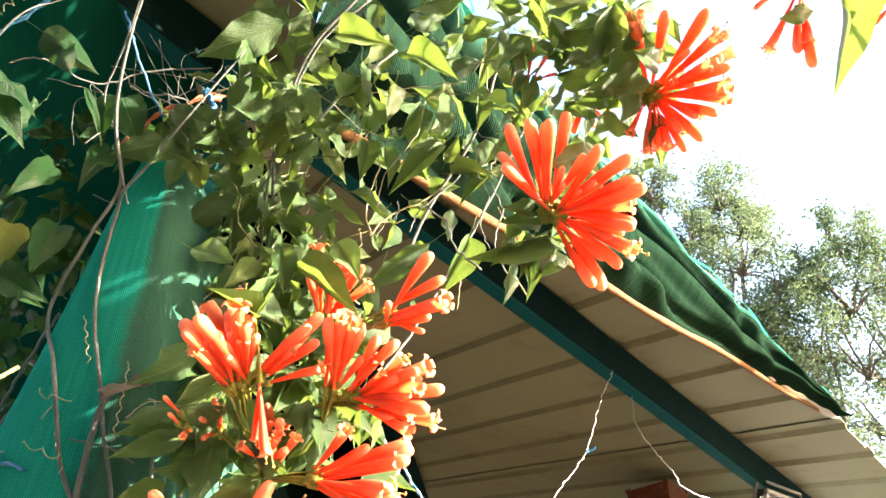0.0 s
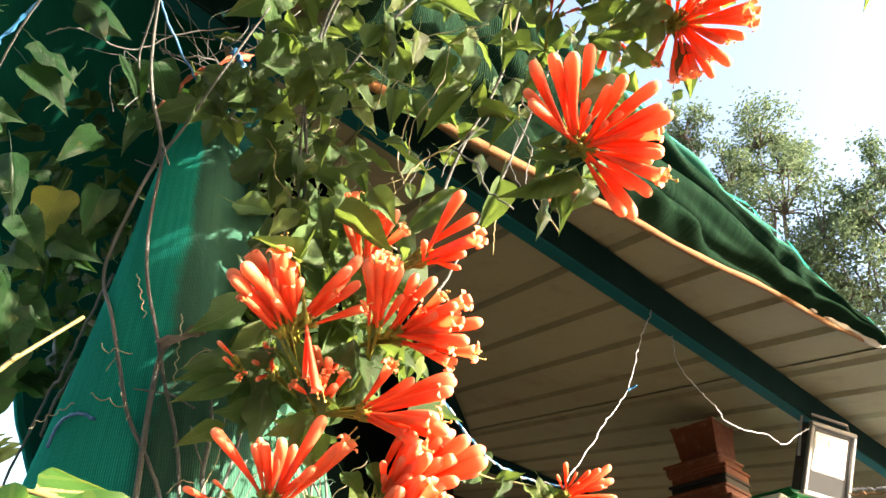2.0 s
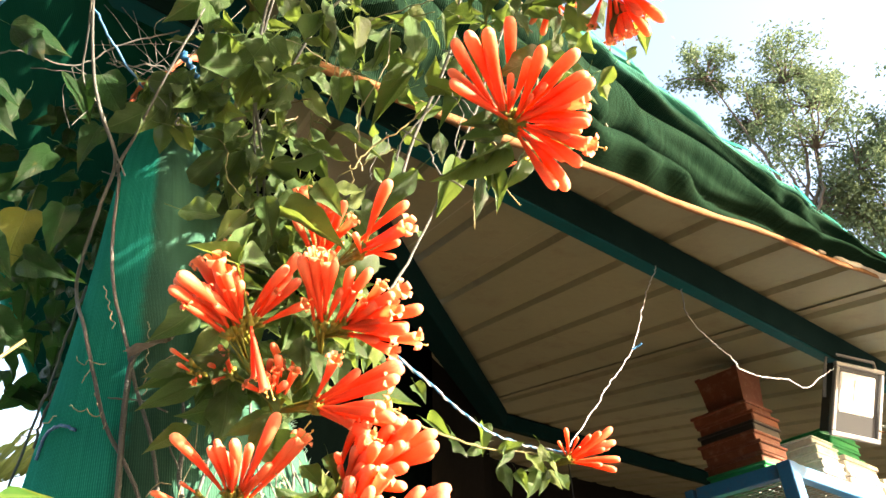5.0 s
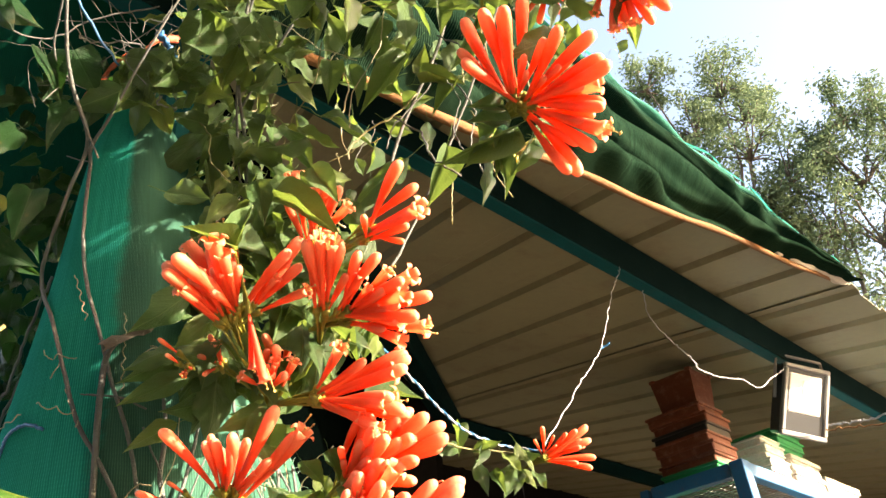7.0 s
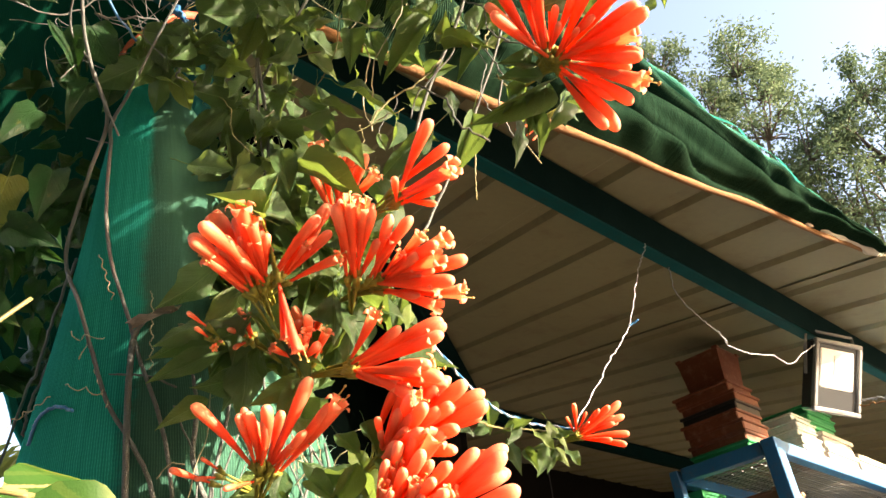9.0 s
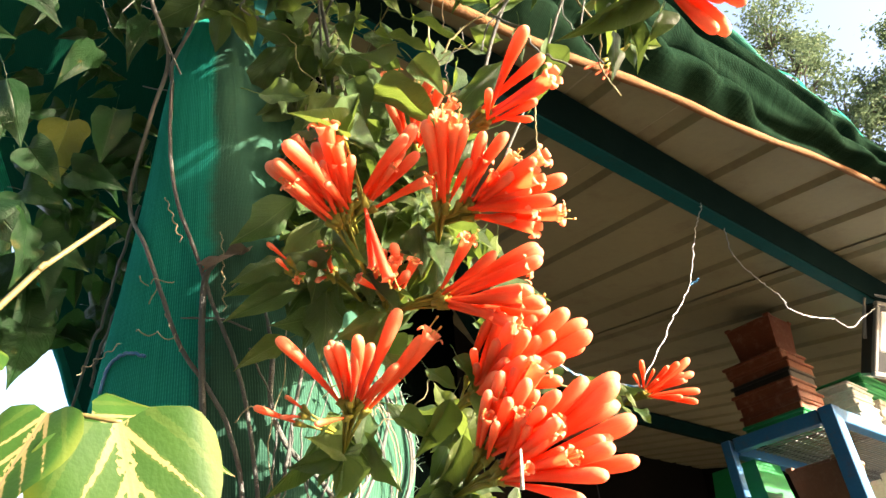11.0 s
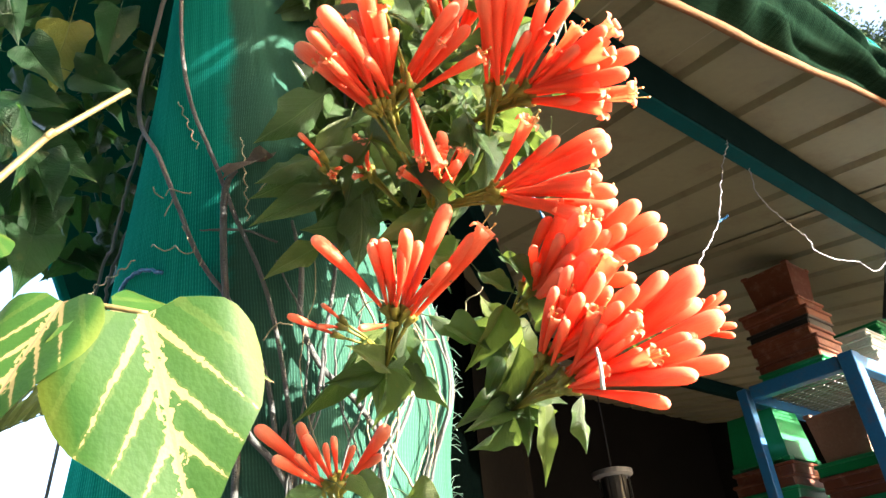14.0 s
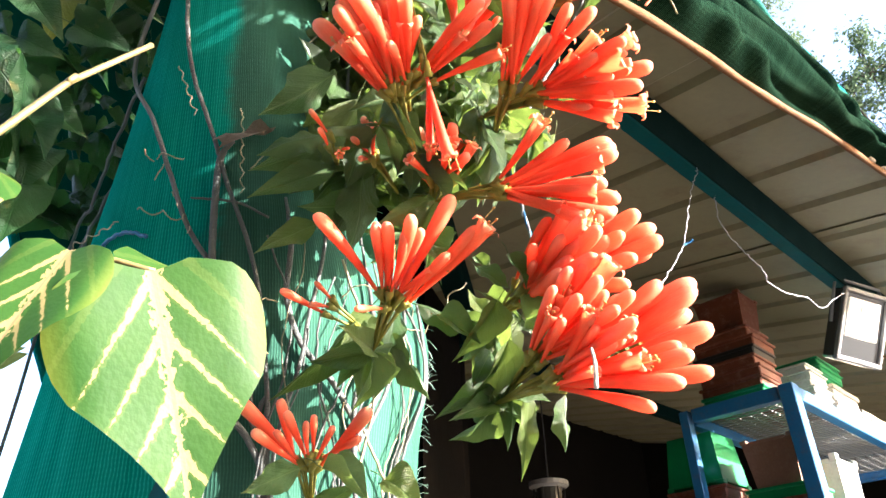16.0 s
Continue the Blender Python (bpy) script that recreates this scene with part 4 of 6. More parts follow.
leaves_at(vine, LEAF_MESHES, "leaf", [
    ((0.023, 0.493, 1.951), (0.005, 0.512, 1.899), 0.026),
    ((-0.012, 0.498, 1.946), (-0.069, 0.505, 1.902), 0.024),
    ((0.037, 0.376, 2.050), (0.067, 0.378, 2.022), 0.020),
    ((-0.095, 0.356, 2.055), (-0.050, 0.352, 2.041), 0.026),
    ((0.011, 0.357, 2.063), (0.041, 0.345, 2.047), 0.021),
    ((0.063, 0.342, 2.068), (0.095, 0.347, 2.039), 0.025),
    ((0.082, 0.396, 2.031), (0.104, 0.398, 2.001), 0.023),
    ((0.104, 0.428, 2.002), (0.130, 0.426, 1.972), 0.025),
    ((0.121, 0.348, 2.055), (0.141, 0.354, 2.024), 0.025),
    ((0.128, 0.371, 2.039), (0.100, 0.348, 2.037), 0.023),
    ((0.054, 0.421, 2.015), (0.040, 0.433, 1.982), 0.020),
    ((-0.179, 0.407, 1.851), (-0.144, 0.410, 1.839), 0.021),
])
leaves_at(vine, LEAF_MESHES, "leaf", [
    ((-0.134, 0.422, 1.854), (-0.151, 0.417, 1.826), 0.016),
    ((-0.118, 0.419, 1.864), (-0.113, 0.428, 1.829), 0.019),
    ((-0.110, 0.431, 1.853), (-0.057, 0.439, 1.830), 0.020),
    ((-0.038, 0.458, 1.834), (-0.086, 0.452, 1.805), 0.015),
    ((-0.168, 0.454, 1.796), (-0.198, 0.444, 1.757), 0.026),
    ((-0.155, 0.465, 1.785), (-0.169, 0.472, 1.727), 0.028),
    ((-0.178, 0.473, 1.756), (-0.208, 0.455, 1.727), 0.019),
    ((-0.148, 0.486, 1.752), (-0.160, 0.483, 1.708), 0.032),
    ((-0.114, 0.471, 1.795), (-0.157, 0.453, 1.770), 0.016),
    ((-0.120, 0.499, 1.742), (-0.080, 0.482, 1.756), 0.018),
    ((-0.078, 0.421, 1.874), (-0.062, 0.426, 1.846), 0.021),
    ((-0.079, 0.463, 1.820), (-0.036, 0.454, 1.812), 0.017),
])
leaves_at(vine, LEAF_MESHES, "leaf", [
    ((-0.162, 0.444, 1.814), (-0.123, 0.445, 1.801), 0.019),
    ((-0.173, 0.458, 1.753), (-0.204, 0.444, 1.738), 0.017),
    ((-0.147, 0.460, 1.757), (-0.158, 0.465, 1.728), 0.021),
    ((-0.168, 0.471, 1.738), (-0.212, 0.460, 1.715), 0.017),
    ((-0.152, 0.478, 1.734), (-0.152, 0.486, 1.698), 0.027),
    ((-0.180, 0.488, 1.711), (-0.209, 0.476, 1.692), 0.015),
    ((-0.123, 0.519, 1.672), (-0.086, 0.513, 1.659), 0.018),
    ((-0.156, 0.518, 1.666), (-0.198, 0.518, 1.612), 0.018),
    ((-0.140, 0.525, 1.657), (-0.114, 0.528, 1.622), 0.016),
    ((-0.136, 0.520, 1.669), (-0.139, 0.515, 1.648), 0.018),
    ((-0.150, 0.519, 1.666), (-0.164, 0.511, 1.649), 0.017),
    ((-0.078, 0.484, 1.655), (-0.098, 0.487, 1.622), 0.016),
])
leaves_at(vine, LEAF_MESHES, "leaf", [
    ((-0.073, 0.492, 1.636), (-0.096, 0.497, 1.593), 0.016),
    ((-0.064, 0.488, 1.645), (-0.047, 0.473, 1.645), 0.019),
    ((-0.071, 0.499, 1.620), (-0.073, 0.500, 1.581), 0.013),
    ((-0.065, 0.503, 1.609), (-0.067, 0.503, 1.568), 0.011),
    ((-0.046, 0.501, 1.607), (-0.046, 0.498, 1.579), 0.011),
    ((-0.083, 0.495, 1.631), (-0.095, 0.492, 1.609), 0.013),
    ((-0.075, 0.502, 1.612), (-0.057, 0.491, 1.606), 0.013),
    ((-0.089, 0.475, 1.672), (-0.073, 0.472, 1.653), 0.014),
    ((-0.109, 0.487, 1.649), (-0.088, 0.482, 1.633), 0.015),
    ((-0.182, 0.503, 1.576), (-0.203, 0.489, 1.562), 0.016),
    ((-0.171, 0.506, 1.576), (-0.144, 0.502, 1.562), 0.016),
    ((-0.140, 0.512, 1.571), (-0.122, 0.505, 1.559), 0.019),
])
leaves_at(vine, LEAF_MESHES, "leaf", [
    ((-0.071, 0.472, 1.676), (-0.064, 0.469, 1.657), 0.013),
    ((-0.113, 0.468, 1.683), (-0.104, 0.468, 1.662), 0.013),
    ((0.068, 0.377, 1.858), (0.033, 0.367, 1.845), 0.016),
    ((0.071, 0.380, 1.854), (0.018, 0.384, 1.825), 0.018),
    ((0.083, 0.378, 1.856), (0.104, 0.376, 1.835), 0.018),
    ((0.063, 0.382, 1.852), (0.056, 0.389, 1.823), 0.018),
    ((0.078, 0.389, 1.845), (0.067, 0.391, 1.820), 0.015),
    ((0.050, 0.386, 1.848), (0.038, 0.384, 1.827), 0.014),
    ((0.061, 0.393, 1.841), (0.058, 0.400, 1.808), 0.012),
    ((0.049, 0.394, 1.839), (0.049, 0.400, 1.808), 0.012),
    ((0.061, 0.371, 1.864), (0.046, 0.358, 1.855), 0.014),
    ((0.100, 0.339, 1.891), (0.076, 0.338, 1.874), 0.024),
])
leaves_at(vine, LEAF_MESHES, "leaf", [
    ((0.139, 0.320, 1.996), (0.121, 0.331, 1.973), 0.023),
    ((0.145, 0.337, 1.983), (0.122, 0.344, 1.963), 0.024),
    ((0.138, 0.352, 1.975), (0.132, 0.356, 1.952), 0.022),
    ((0.146, 0.312, 1.999), (0.129, 0.295, 1.993), 0.021),
    ((0.123, 0.326, 1.996), (0.102, 0.309, 1.991), 0.023),
    ((0.157, 0.331, 1.983), (0.139, 0.314, 1.978), 0.021),
    ((0.130, 0.311, 2.004), (0.109, 0.295, 1.998), 0.023),
    ((0.260, 0.255, 1.982), (0.276, 0.301, 1.922), 0.029),
    ((0.251, 0.276, 1.975), (0.229, 0.276, 1.965), 0.014),
    ((-0.070, 0.898, 1.869), (-0.035, 0.883, 1.840), 0.020),
    ((-0.038, 0.908, 1.854), (-0.014, 0.893, 1.821), 0.018),
    ((-0.004, 0.910, 1.860), (0.007, 0.895, 1.820), 0.018),
])
leaves_at(vine, LEAF_MESHES, "leaf", [
    ((0.018, 0.923, 1.829), (0.052, 0.895, 1.824), 0.018),
    ((0.021, 0.926, 1.819), (0.033, 0.911, 1.775), 0.020),
    ((0.054, 0.925, 1.826), (0.074, 0.908, 1.787), 0.021),
    ((0.074, 0.922, 1.835), (0.096, 0.904, 1.798), 0.020),
    ((0.070, 0.932, 1.806), (0.056, 0.913, 1.769), 0.020),
    ((0.041, 0.932, 1.804), (0.053, 0.913, 1.769), 0.017),
    ((-0.081, 0.877, 1.912), (-0.066, 0.863, 1.879), 0.020),
    ((0.091, 0.933, 1.801), (0.101, 0.913, 1.766), 0.018),
    ((0.005, 0.918, 1.839), (-0.016, 0.892, 1.821), 0.017),
    ((0.033, 0.921, 1.834), (0.018, 0.902, 1.800), 0.017),
    ((0.083, 0.925, 1.824), (0.103, 0.898, 1.813), 0.015),
])
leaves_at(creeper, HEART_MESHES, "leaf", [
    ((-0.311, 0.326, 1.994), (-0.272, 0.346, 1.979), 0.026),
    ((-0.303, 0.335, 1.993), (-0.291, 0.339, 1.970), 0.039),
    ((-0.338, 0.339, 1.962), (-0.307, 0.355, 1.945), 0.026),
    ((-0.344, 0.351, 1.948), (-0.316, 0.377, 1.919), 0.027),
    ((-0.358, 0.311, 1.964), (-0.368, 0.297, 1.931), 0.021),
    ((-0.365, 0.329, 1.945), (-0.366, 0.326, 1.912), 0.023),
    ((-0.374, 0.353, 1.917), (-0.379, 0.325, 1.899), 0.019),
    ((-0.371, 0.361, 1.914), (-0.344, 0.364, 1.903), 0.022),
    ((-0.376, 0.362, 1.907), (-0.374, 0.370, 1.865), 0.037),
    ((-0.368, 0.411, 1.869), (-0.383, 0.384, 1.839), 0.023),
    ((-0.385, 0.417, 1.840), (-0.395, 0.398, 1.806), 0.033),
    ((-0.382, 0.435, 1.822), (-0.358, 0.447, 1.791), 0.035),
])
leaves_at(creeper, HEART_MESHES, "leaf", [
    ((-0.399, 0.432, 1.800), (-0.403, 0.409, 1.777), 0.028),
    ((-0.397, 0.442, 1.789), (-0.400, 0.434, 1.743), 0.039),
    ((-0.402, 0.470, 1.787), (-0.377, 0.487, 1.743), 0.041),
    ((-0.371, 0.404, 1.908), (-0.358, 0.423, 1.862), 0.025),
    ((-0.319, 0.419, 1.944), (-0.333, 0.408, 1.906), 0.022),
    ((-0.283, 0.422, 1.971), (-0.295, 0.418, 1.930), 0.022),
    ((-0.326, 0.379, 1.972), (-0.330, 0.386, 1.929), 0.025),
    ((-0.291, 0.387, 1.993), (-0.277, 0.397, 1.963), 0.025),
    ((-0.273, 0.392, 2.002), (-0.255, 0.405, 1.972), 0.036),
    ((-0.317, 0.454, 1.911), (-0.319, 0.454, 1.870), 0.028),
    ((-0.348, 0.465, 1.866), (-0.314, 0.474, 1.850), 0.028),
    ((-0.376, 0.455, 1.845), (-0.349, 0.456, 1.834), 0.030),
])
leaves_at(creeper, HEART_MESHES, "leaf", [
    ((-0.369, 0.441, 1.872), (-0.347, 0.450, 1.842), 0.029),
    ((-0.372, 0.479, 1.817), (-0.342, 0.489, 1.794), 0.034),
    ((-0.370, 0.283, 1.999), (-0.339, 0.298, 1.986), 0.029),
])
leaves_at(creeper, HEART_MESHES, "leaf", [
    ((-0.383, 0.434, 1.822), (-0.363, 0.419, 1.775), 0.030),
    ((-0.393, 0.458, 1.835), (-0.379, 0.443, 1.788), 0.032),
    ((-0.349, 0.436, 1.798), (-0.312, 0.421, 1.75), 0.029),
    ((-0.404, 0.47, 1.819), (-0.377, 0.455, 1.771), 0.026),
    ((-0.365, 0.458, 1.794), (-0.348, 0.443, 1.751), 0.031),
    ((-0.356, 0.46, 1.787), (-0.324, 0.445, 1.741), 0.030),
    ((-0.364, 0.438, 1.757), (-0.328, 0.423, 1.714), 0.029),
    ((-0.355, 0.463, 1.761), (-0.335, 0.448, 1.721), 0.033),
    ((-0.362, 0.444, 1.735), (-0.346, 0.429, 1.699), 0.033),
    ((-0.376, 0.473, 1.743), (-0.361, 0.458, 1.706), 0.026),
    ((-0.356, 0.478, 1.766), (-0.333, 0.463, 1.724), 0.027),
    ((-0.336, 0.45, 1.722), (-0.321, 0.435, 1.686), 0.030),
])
leaves_at(creeper, BROWN_MESHES, "leaf", [
    ((-0.365, 0.466, 1.922), (-0.371, 0.468, 1.870), 0.038),
])

# a bare white style left across the lowest bunch
bm = bmesh.new()
tube(bm, smooth_path([(-0.041, 0.437, 1.606), (-0.0415, 0.431, 1.596), (-0.0425, 0.431, 1.5855)], 5), lambda u: 0.0006 + 0.0004 * u, 6)
part("style", bm, SACK, vine, "bare white flower style", True)

# wilted flowers hanging from their styles
cluster((-0.111, 0.401, 1.752), [(-0.108, 0.426, 1.712), (-0.098, 0.424, 1.700)], 1.0, WILTS, WILTS, 0.55)

scatter(vine, LEAF_MESHES, (-0.145, 0.47, 1.96), (0.05, 0.045, 0.085), 36, 0.032, 25)
scatter(vine, LEAF_MESHES, (-0.215, 0.42, 1.995), (0.05, 0.025, 0.03), 22, 0.036, 26)
scatter(vine, LEAF_MESHES, (-0.125, 0.41, 2.035), (0.05, 0.04, 0.05), 30, 0.034, 28)
scatter(vine, LEAF_MESHES, (0.085, 0.342, 2.042), (0.05, 0.04, 0.05), 34, 0.031, 29)
scatter(vine, LEAF_MESHES, (0.117, 0.320, 2.026), (0.05, 0.04, 0.05), 26, 0.031, 30)
scatter(vine, LEAF_MESHES, (-0.100, 0.505, 1.865), (0.040, 0.030, 0.090), 74, 0.031, 31)
scatter(vine, LEAF_MESHES, (-0.150, 0.500, 1.775), (0.030, 0.025, 0.050), 30, 0.034, 32)
# foliage that fills the arch of the vine and the creeper behind it
scatter(vine, LEAF_MESHES, (-0.13, 0.57, 2.03), (0.13, 0.07, 0.16), 52, 0.031, 1)
scatter(vine, LEAF_MESHES, (-0.15, 0.56, 1.88), (0.05, 0.06, 0.14), 48, 0.029, 2)
scatter(vine, LEAF_MESHES, (0.06, 0.48, 2.06), (0.15, 0.07, 0.07), 48, 0.031, 3)
scatter(vine, LEAF_MESHES, (-0.065, 0.47, 1.765), (0.035, 0.04, 0.07), 34, 0.028, 4)
# Unseen leaf mass overhead, added to shade the creeper and the post's head.
scatter(vine, LEAF_MESHES, (-0.08, 0.22, 2.20), (0.17, 0.10, 0.075), 190, 0.052, 24)
scatter(vine, LEAF_MESHES, (0.14, 0.36, 2.02), (0.06, 0.05, 0.05), 40, 0.030, 14)
scatter(vine, LEAF_MESHES, (-0.10, 0.43, 2.12), (0.16, 0.08, 0.07), 48, 0.033, 8)
scatter(vine, LEAF_MESHES, (-0.20, 0.50, 2.03), (0.07, 0.05, 0.10), 36, 0.032, 9)
scatter(vine, LEAF_MESHES, (-0.185, 0.525, 1.89), (0.045, 0.025, 0.085), 105, 0.032, 15)
# Two more leaf masses above the view, added to shade the left side.
scatter(vine, LEAF_MESHES, (0.02, 0.40, 2.27), (0.24, 0.12, 0.08), 130, 0.045, 10)
scatter(vine, LEAF_MESHES, (-0.02, 0.32, 2.31), (0.20, 0.10, 0.08), 170, 0.050, 27)
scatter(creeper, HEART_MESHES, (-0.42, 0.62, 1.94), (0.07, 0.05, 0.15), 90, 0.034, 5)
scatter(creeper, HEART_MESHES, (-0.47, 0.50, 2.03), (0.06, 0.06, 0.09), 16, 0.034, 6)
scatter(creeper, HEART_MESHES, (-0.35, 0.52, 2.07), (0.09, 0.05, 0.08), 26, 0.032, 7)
cluster((-0.126, 0.426, 1.746), [(-0.165, 0.402, 1.788), (-0.157, 0.4, 1.765), (-0.152, 0.4, 1.8), (-0.134, 0.402, 1.812), (-0.12, 0.402, 1.793), (-0.137, 0.398, 1.791), (-0.118, 0.402, 1.769), (-0.147, 0.398, 1.773), (-0.129, 0.398, 1.775)], 0.4, thick=0.85, more=0.0)

# ---- rack with trays ----
RF = Vector((math.sin(radians(-47)), math.cos(radians(-47)), 0))
RS = Vector((math.sin(radians(43)), math.cos(radians(43)), 0))
K = 1.0
RACK = Vector((0.660, 1.806, 2.045))


def rack_frame(f, s, z):
    m = Matrix((RS, RF, Vector((0, 0, 1)))).transposed().to_4x4()
    m.translation = RACK + (RF * f + RS * s + Vector((0, 0, z))) * K
    return m @ Matrix.Scale(K, 4)


rack = thing("storage_rack", (RACK.x, RACK.y, 0), "blue painted steel storage rack with wire mesh shelves", "rack")
DEEP, LONG = 0.27, 1.1
for f in (0, DEEP):
    for s in (0, LONG):
        bm = bmesh.new()
        h = RACK.z / K + 0.015
        box(bm, rack_frame(f, s, 0.015 - h / 2), 0.038 if f == 0 else 0.026, 0.036 if f == 0 else 0.026, h, 0.002)
        part("post", bm, BLUE, rack)
for z in (-0.002, -0.36, -0.64, -0.95):
    for f in (0, DEEP):
        bm = bmesh.new()
        box(bm, rack_frame(f, LONG / 2, z), LONG - 0.044, 0.028, 0.034, 0.002)
        part("rail", bm, BLUE, rack)
    for s in (0, LONG):
        bm = bmesh.new()
        box(bm, rack_frame(DEEP / 2, s, z), 0.028, DEEP - 0.044, 0.034, 0.002)
        part("rail", bm, BLUE, rack)
    bm = bmesh.new()
    for k in range(9):
        box(bm, rack_frame(0.02 + k * (DEEP - 0.04) / 8, LONG / 2, z + 0.012), LONG - 0.03, 0.003, 0.003)
    for k in range(52):
        box(bm, rack_frame(DEEP / 2, 0.03 + k * (LONG - 0.06) / 51, z + 0.009), 0.003, DEEP - 0.03, 0.003)
    if z < -0.3:
        for k in range(5):
            box(bm, rack_frame(DEEP + 0.02 + k * 0.035, LONG / 2, z + 0.012), LONG - 0.03, 0.003, 0.003)
        for k in range(52):
            box(bm, rack_frame(DEEP + 0.07, 0.03 + k * (LONG - 0.06) / 51, z + 0.009), 0.003, 0.20, 0.003)
    part("mesh_shelf", bm, CASE, rack, "grey welded wire mesh shelf")


def tray(name, m, sx, sy, h, material, label, group=""):
    """A shallow plastic tray with a rolled rim."""
    bm = bmesh.new()
    box(bm, m @ Matrix.Translation((0, 0, h * 0.4)), sx * 0.94, sy * 0.94, h * 0.8, 0.003)
    box(bm, m @ Matrix.Translation((0, 0, h * 0.85)), sx, sy, h * 0.28, 0.002)
    t = part(name, bm, material)
    return tagged(t, label, "tray", group)


def tub(m, sx, sy, h, material, label):
    """An open planter tub, wider at the top, with a notched rim."""
    bm = bmesh.new()
    lo = [Vector((a * sx * 0.42, b * sy * 0.42, 0)) for a, b in ((-1, -1), (1, -1), (1, 1), (-1, 1))]
    hi = [Vector((a * sx * 0.5, b * sy * 0.5, h * 0.94)) for a, b in ((-1, -1), (1, -1), (1, 1), (-1, 1))]
    inn = [v * 0.94 + Vector((0, 0, h * 0.055)) for v in hi]
    ring = [[bm.verts.new(m @ v) for v in r] for r in (lo, hi, inn)]
    low_in = [bm.verts.new(m @ (v * 0.94 + Vector((0, 0, h * 0.05)))) for v in lo]
    bm.faces.new(ring[0][::-1])
    for a, b in ((ring[0], ring[1]), (ring[1], ring[2]), (ring[2], low_in)):
        for k in range(4):
            bm.faces.new((a[k], a[(k + 1) % 4], b[(k + 1) % 4], b[k]))
    bm.faces.new(low_in)
    holder = thing("planter_tub", m.translation, label, "planter")
    part("wall", bm, material, holder)
    for a, b in ((-1, -1), (1, -1), (1, 1), (-1, 1)):
        bm = bmesh.new()
        box(bm, m @ Matrix.Translation((a * sx * 0.455, b * sy * 0.455, h * 0.96)), sx * 0.14, sy * 0.14, h * 0.09, 0.002)
        part("rim_corner", bm, material, holder)
    for a, b, u, v in ((0, -0.5, 0.72, 0.03), (0, 0.5, 0.72, 0.03), (-0.5, 0, 0.03, 0.72), (0.5, 0, 0.03, 0.72)):
        bm = bmesh.new()
        box(bm, m @ Matrix.Translation((a * sx, b * sy, h * 0.93)), sx * u, sy * v, h * 0.05, 0.001)
        part("rim", bm, material, holder)
    return holder


z = 0.016
for k, (mat, lab) in enumerate(((GREENP, "green plastic plant tray at the foot of a stack"), (TERRA, "terracotta plastic plant tray in a stack"), (TERRA, "terracotta plastic plant tray in a stack"),
                                (TERRA, "terracotta plastic plant tray in a stack"), (BLACKP, "black plastic plant tray in a stack"), (TERRA, "terracotta plastic plant tray in a stack"), (TERRA, "terracotta plastic plant tray in a stack"))):
    tray("plant_tray", rack_frame(0.148 + 0.004 * math.sin(k * 2.3), 0.095 + 0.006 * math.sin(k * 1.7), z), 0.135, 0.172, 0.030, mat, lab, "stacked plant trays")
    z += 0.0272
tub(rack_frame(0.135, 0.095, z + 0.003), 0.115, 0.128, 0.105, TERRA, "terracotta plastic tub on top of tray stack")
z = 0.016
for k in range(6):
    tray("plant_tray", rack_frame(0.09 + 0.004 * math.sin(k * 2.9), 0.29 + 0.004 * math.sin(k), z), 0.12, 0.16, 0.022, WHITEP if k else TERRA, "pale plastic plant tray in a stack beside terracotta trays", "pale trays")
    z += 0.0202
z = 0.016
for k in range(2):
    tray("sack_bale", rack_frame(0.10, 0.47, z), 0.20, 0.19, 0.05, SACK, "folded pale woven sacks on the rack", "sacks")
    z += 0.046
for k in range(4):
    tray("plant_tray", rack_frame(0.11 + 0.004 * math.sin(k * 2), 0.46, z), 0.18, 0.17, 0.024, GREENP, "green plastic plant tray stacked on sacks", "green trays")
    z += 0.0222
tray("sack_bale", rack_frame(0.11, 0.74, 0.016), 0.26, 0.19, 0.075, SACK, "folded pale woven sacks on the rack", "sacks")
for f, depth, count in ((0.300, 0.165, 6), (0.095, 0.150, 5)):
    z = -0.342
    for k in range(count):
        mat, lab = ((TERRA, "terracotta plastic plant tray stacked on the lower shelf"), (GREENP, "green plastic plant tray stacked on the lower shelf"))[(k + (f > 0.1)) % 3 == 1]
        tray("plant_tray", rack_frame(f + 0.003 * math.sin(k * 2.1 + f), 0.105 + 0.004 * math.sin(k * 1.3), z), 0.16, depth, 0.030, mat, lab, "trays on the lower shelf")
        z += 0.0285
tub(rack_frame(0.298, 0.105, -0.033) @ Matrix.Rotation(math.pi, 4, "X"), 0.145, 0.150, 0.135, GREENP, "green plastic tub upside down on the lower shelf")
tub(rack_frame(0.090, 0.085, -0.197), 0.13, 0.125, 0.112, BROWNP, "brown plastic planter tub on the lower shelf")
tub(rack_frame(0.075, 0.29, -0.342), 0.14, 0.13, 0.235, WHITEP, "white plastic tub on the lower shelf")

# ---- floodlight ----
FL = Vector((0.831, 1.722, 2.162))
lx = Vector((0.927, 0.346, -0.144)).normalized()
lz = Vector((0.268, -0.343, 0.901))
lz = (lz - lx * lz.dot(lx)).normalized()
fm = Matrix((lx, lz.cross(lx), lz)).transposed().to_4x4()
fm.translation = FL
fm = fm @ Matrix.Scale(1.085, 4)
flood = thing("floodlight", FL, "grey cast metal floodlight with white reflector hung from purlin", "floodlight")
bm = bmesh.new()
box(bm, fm @ Matrix.Translation((0, 0.022, 0)), 0.114, 0.036, 0.156, 0.005)
part("body", bm, LENSDARK, flood)
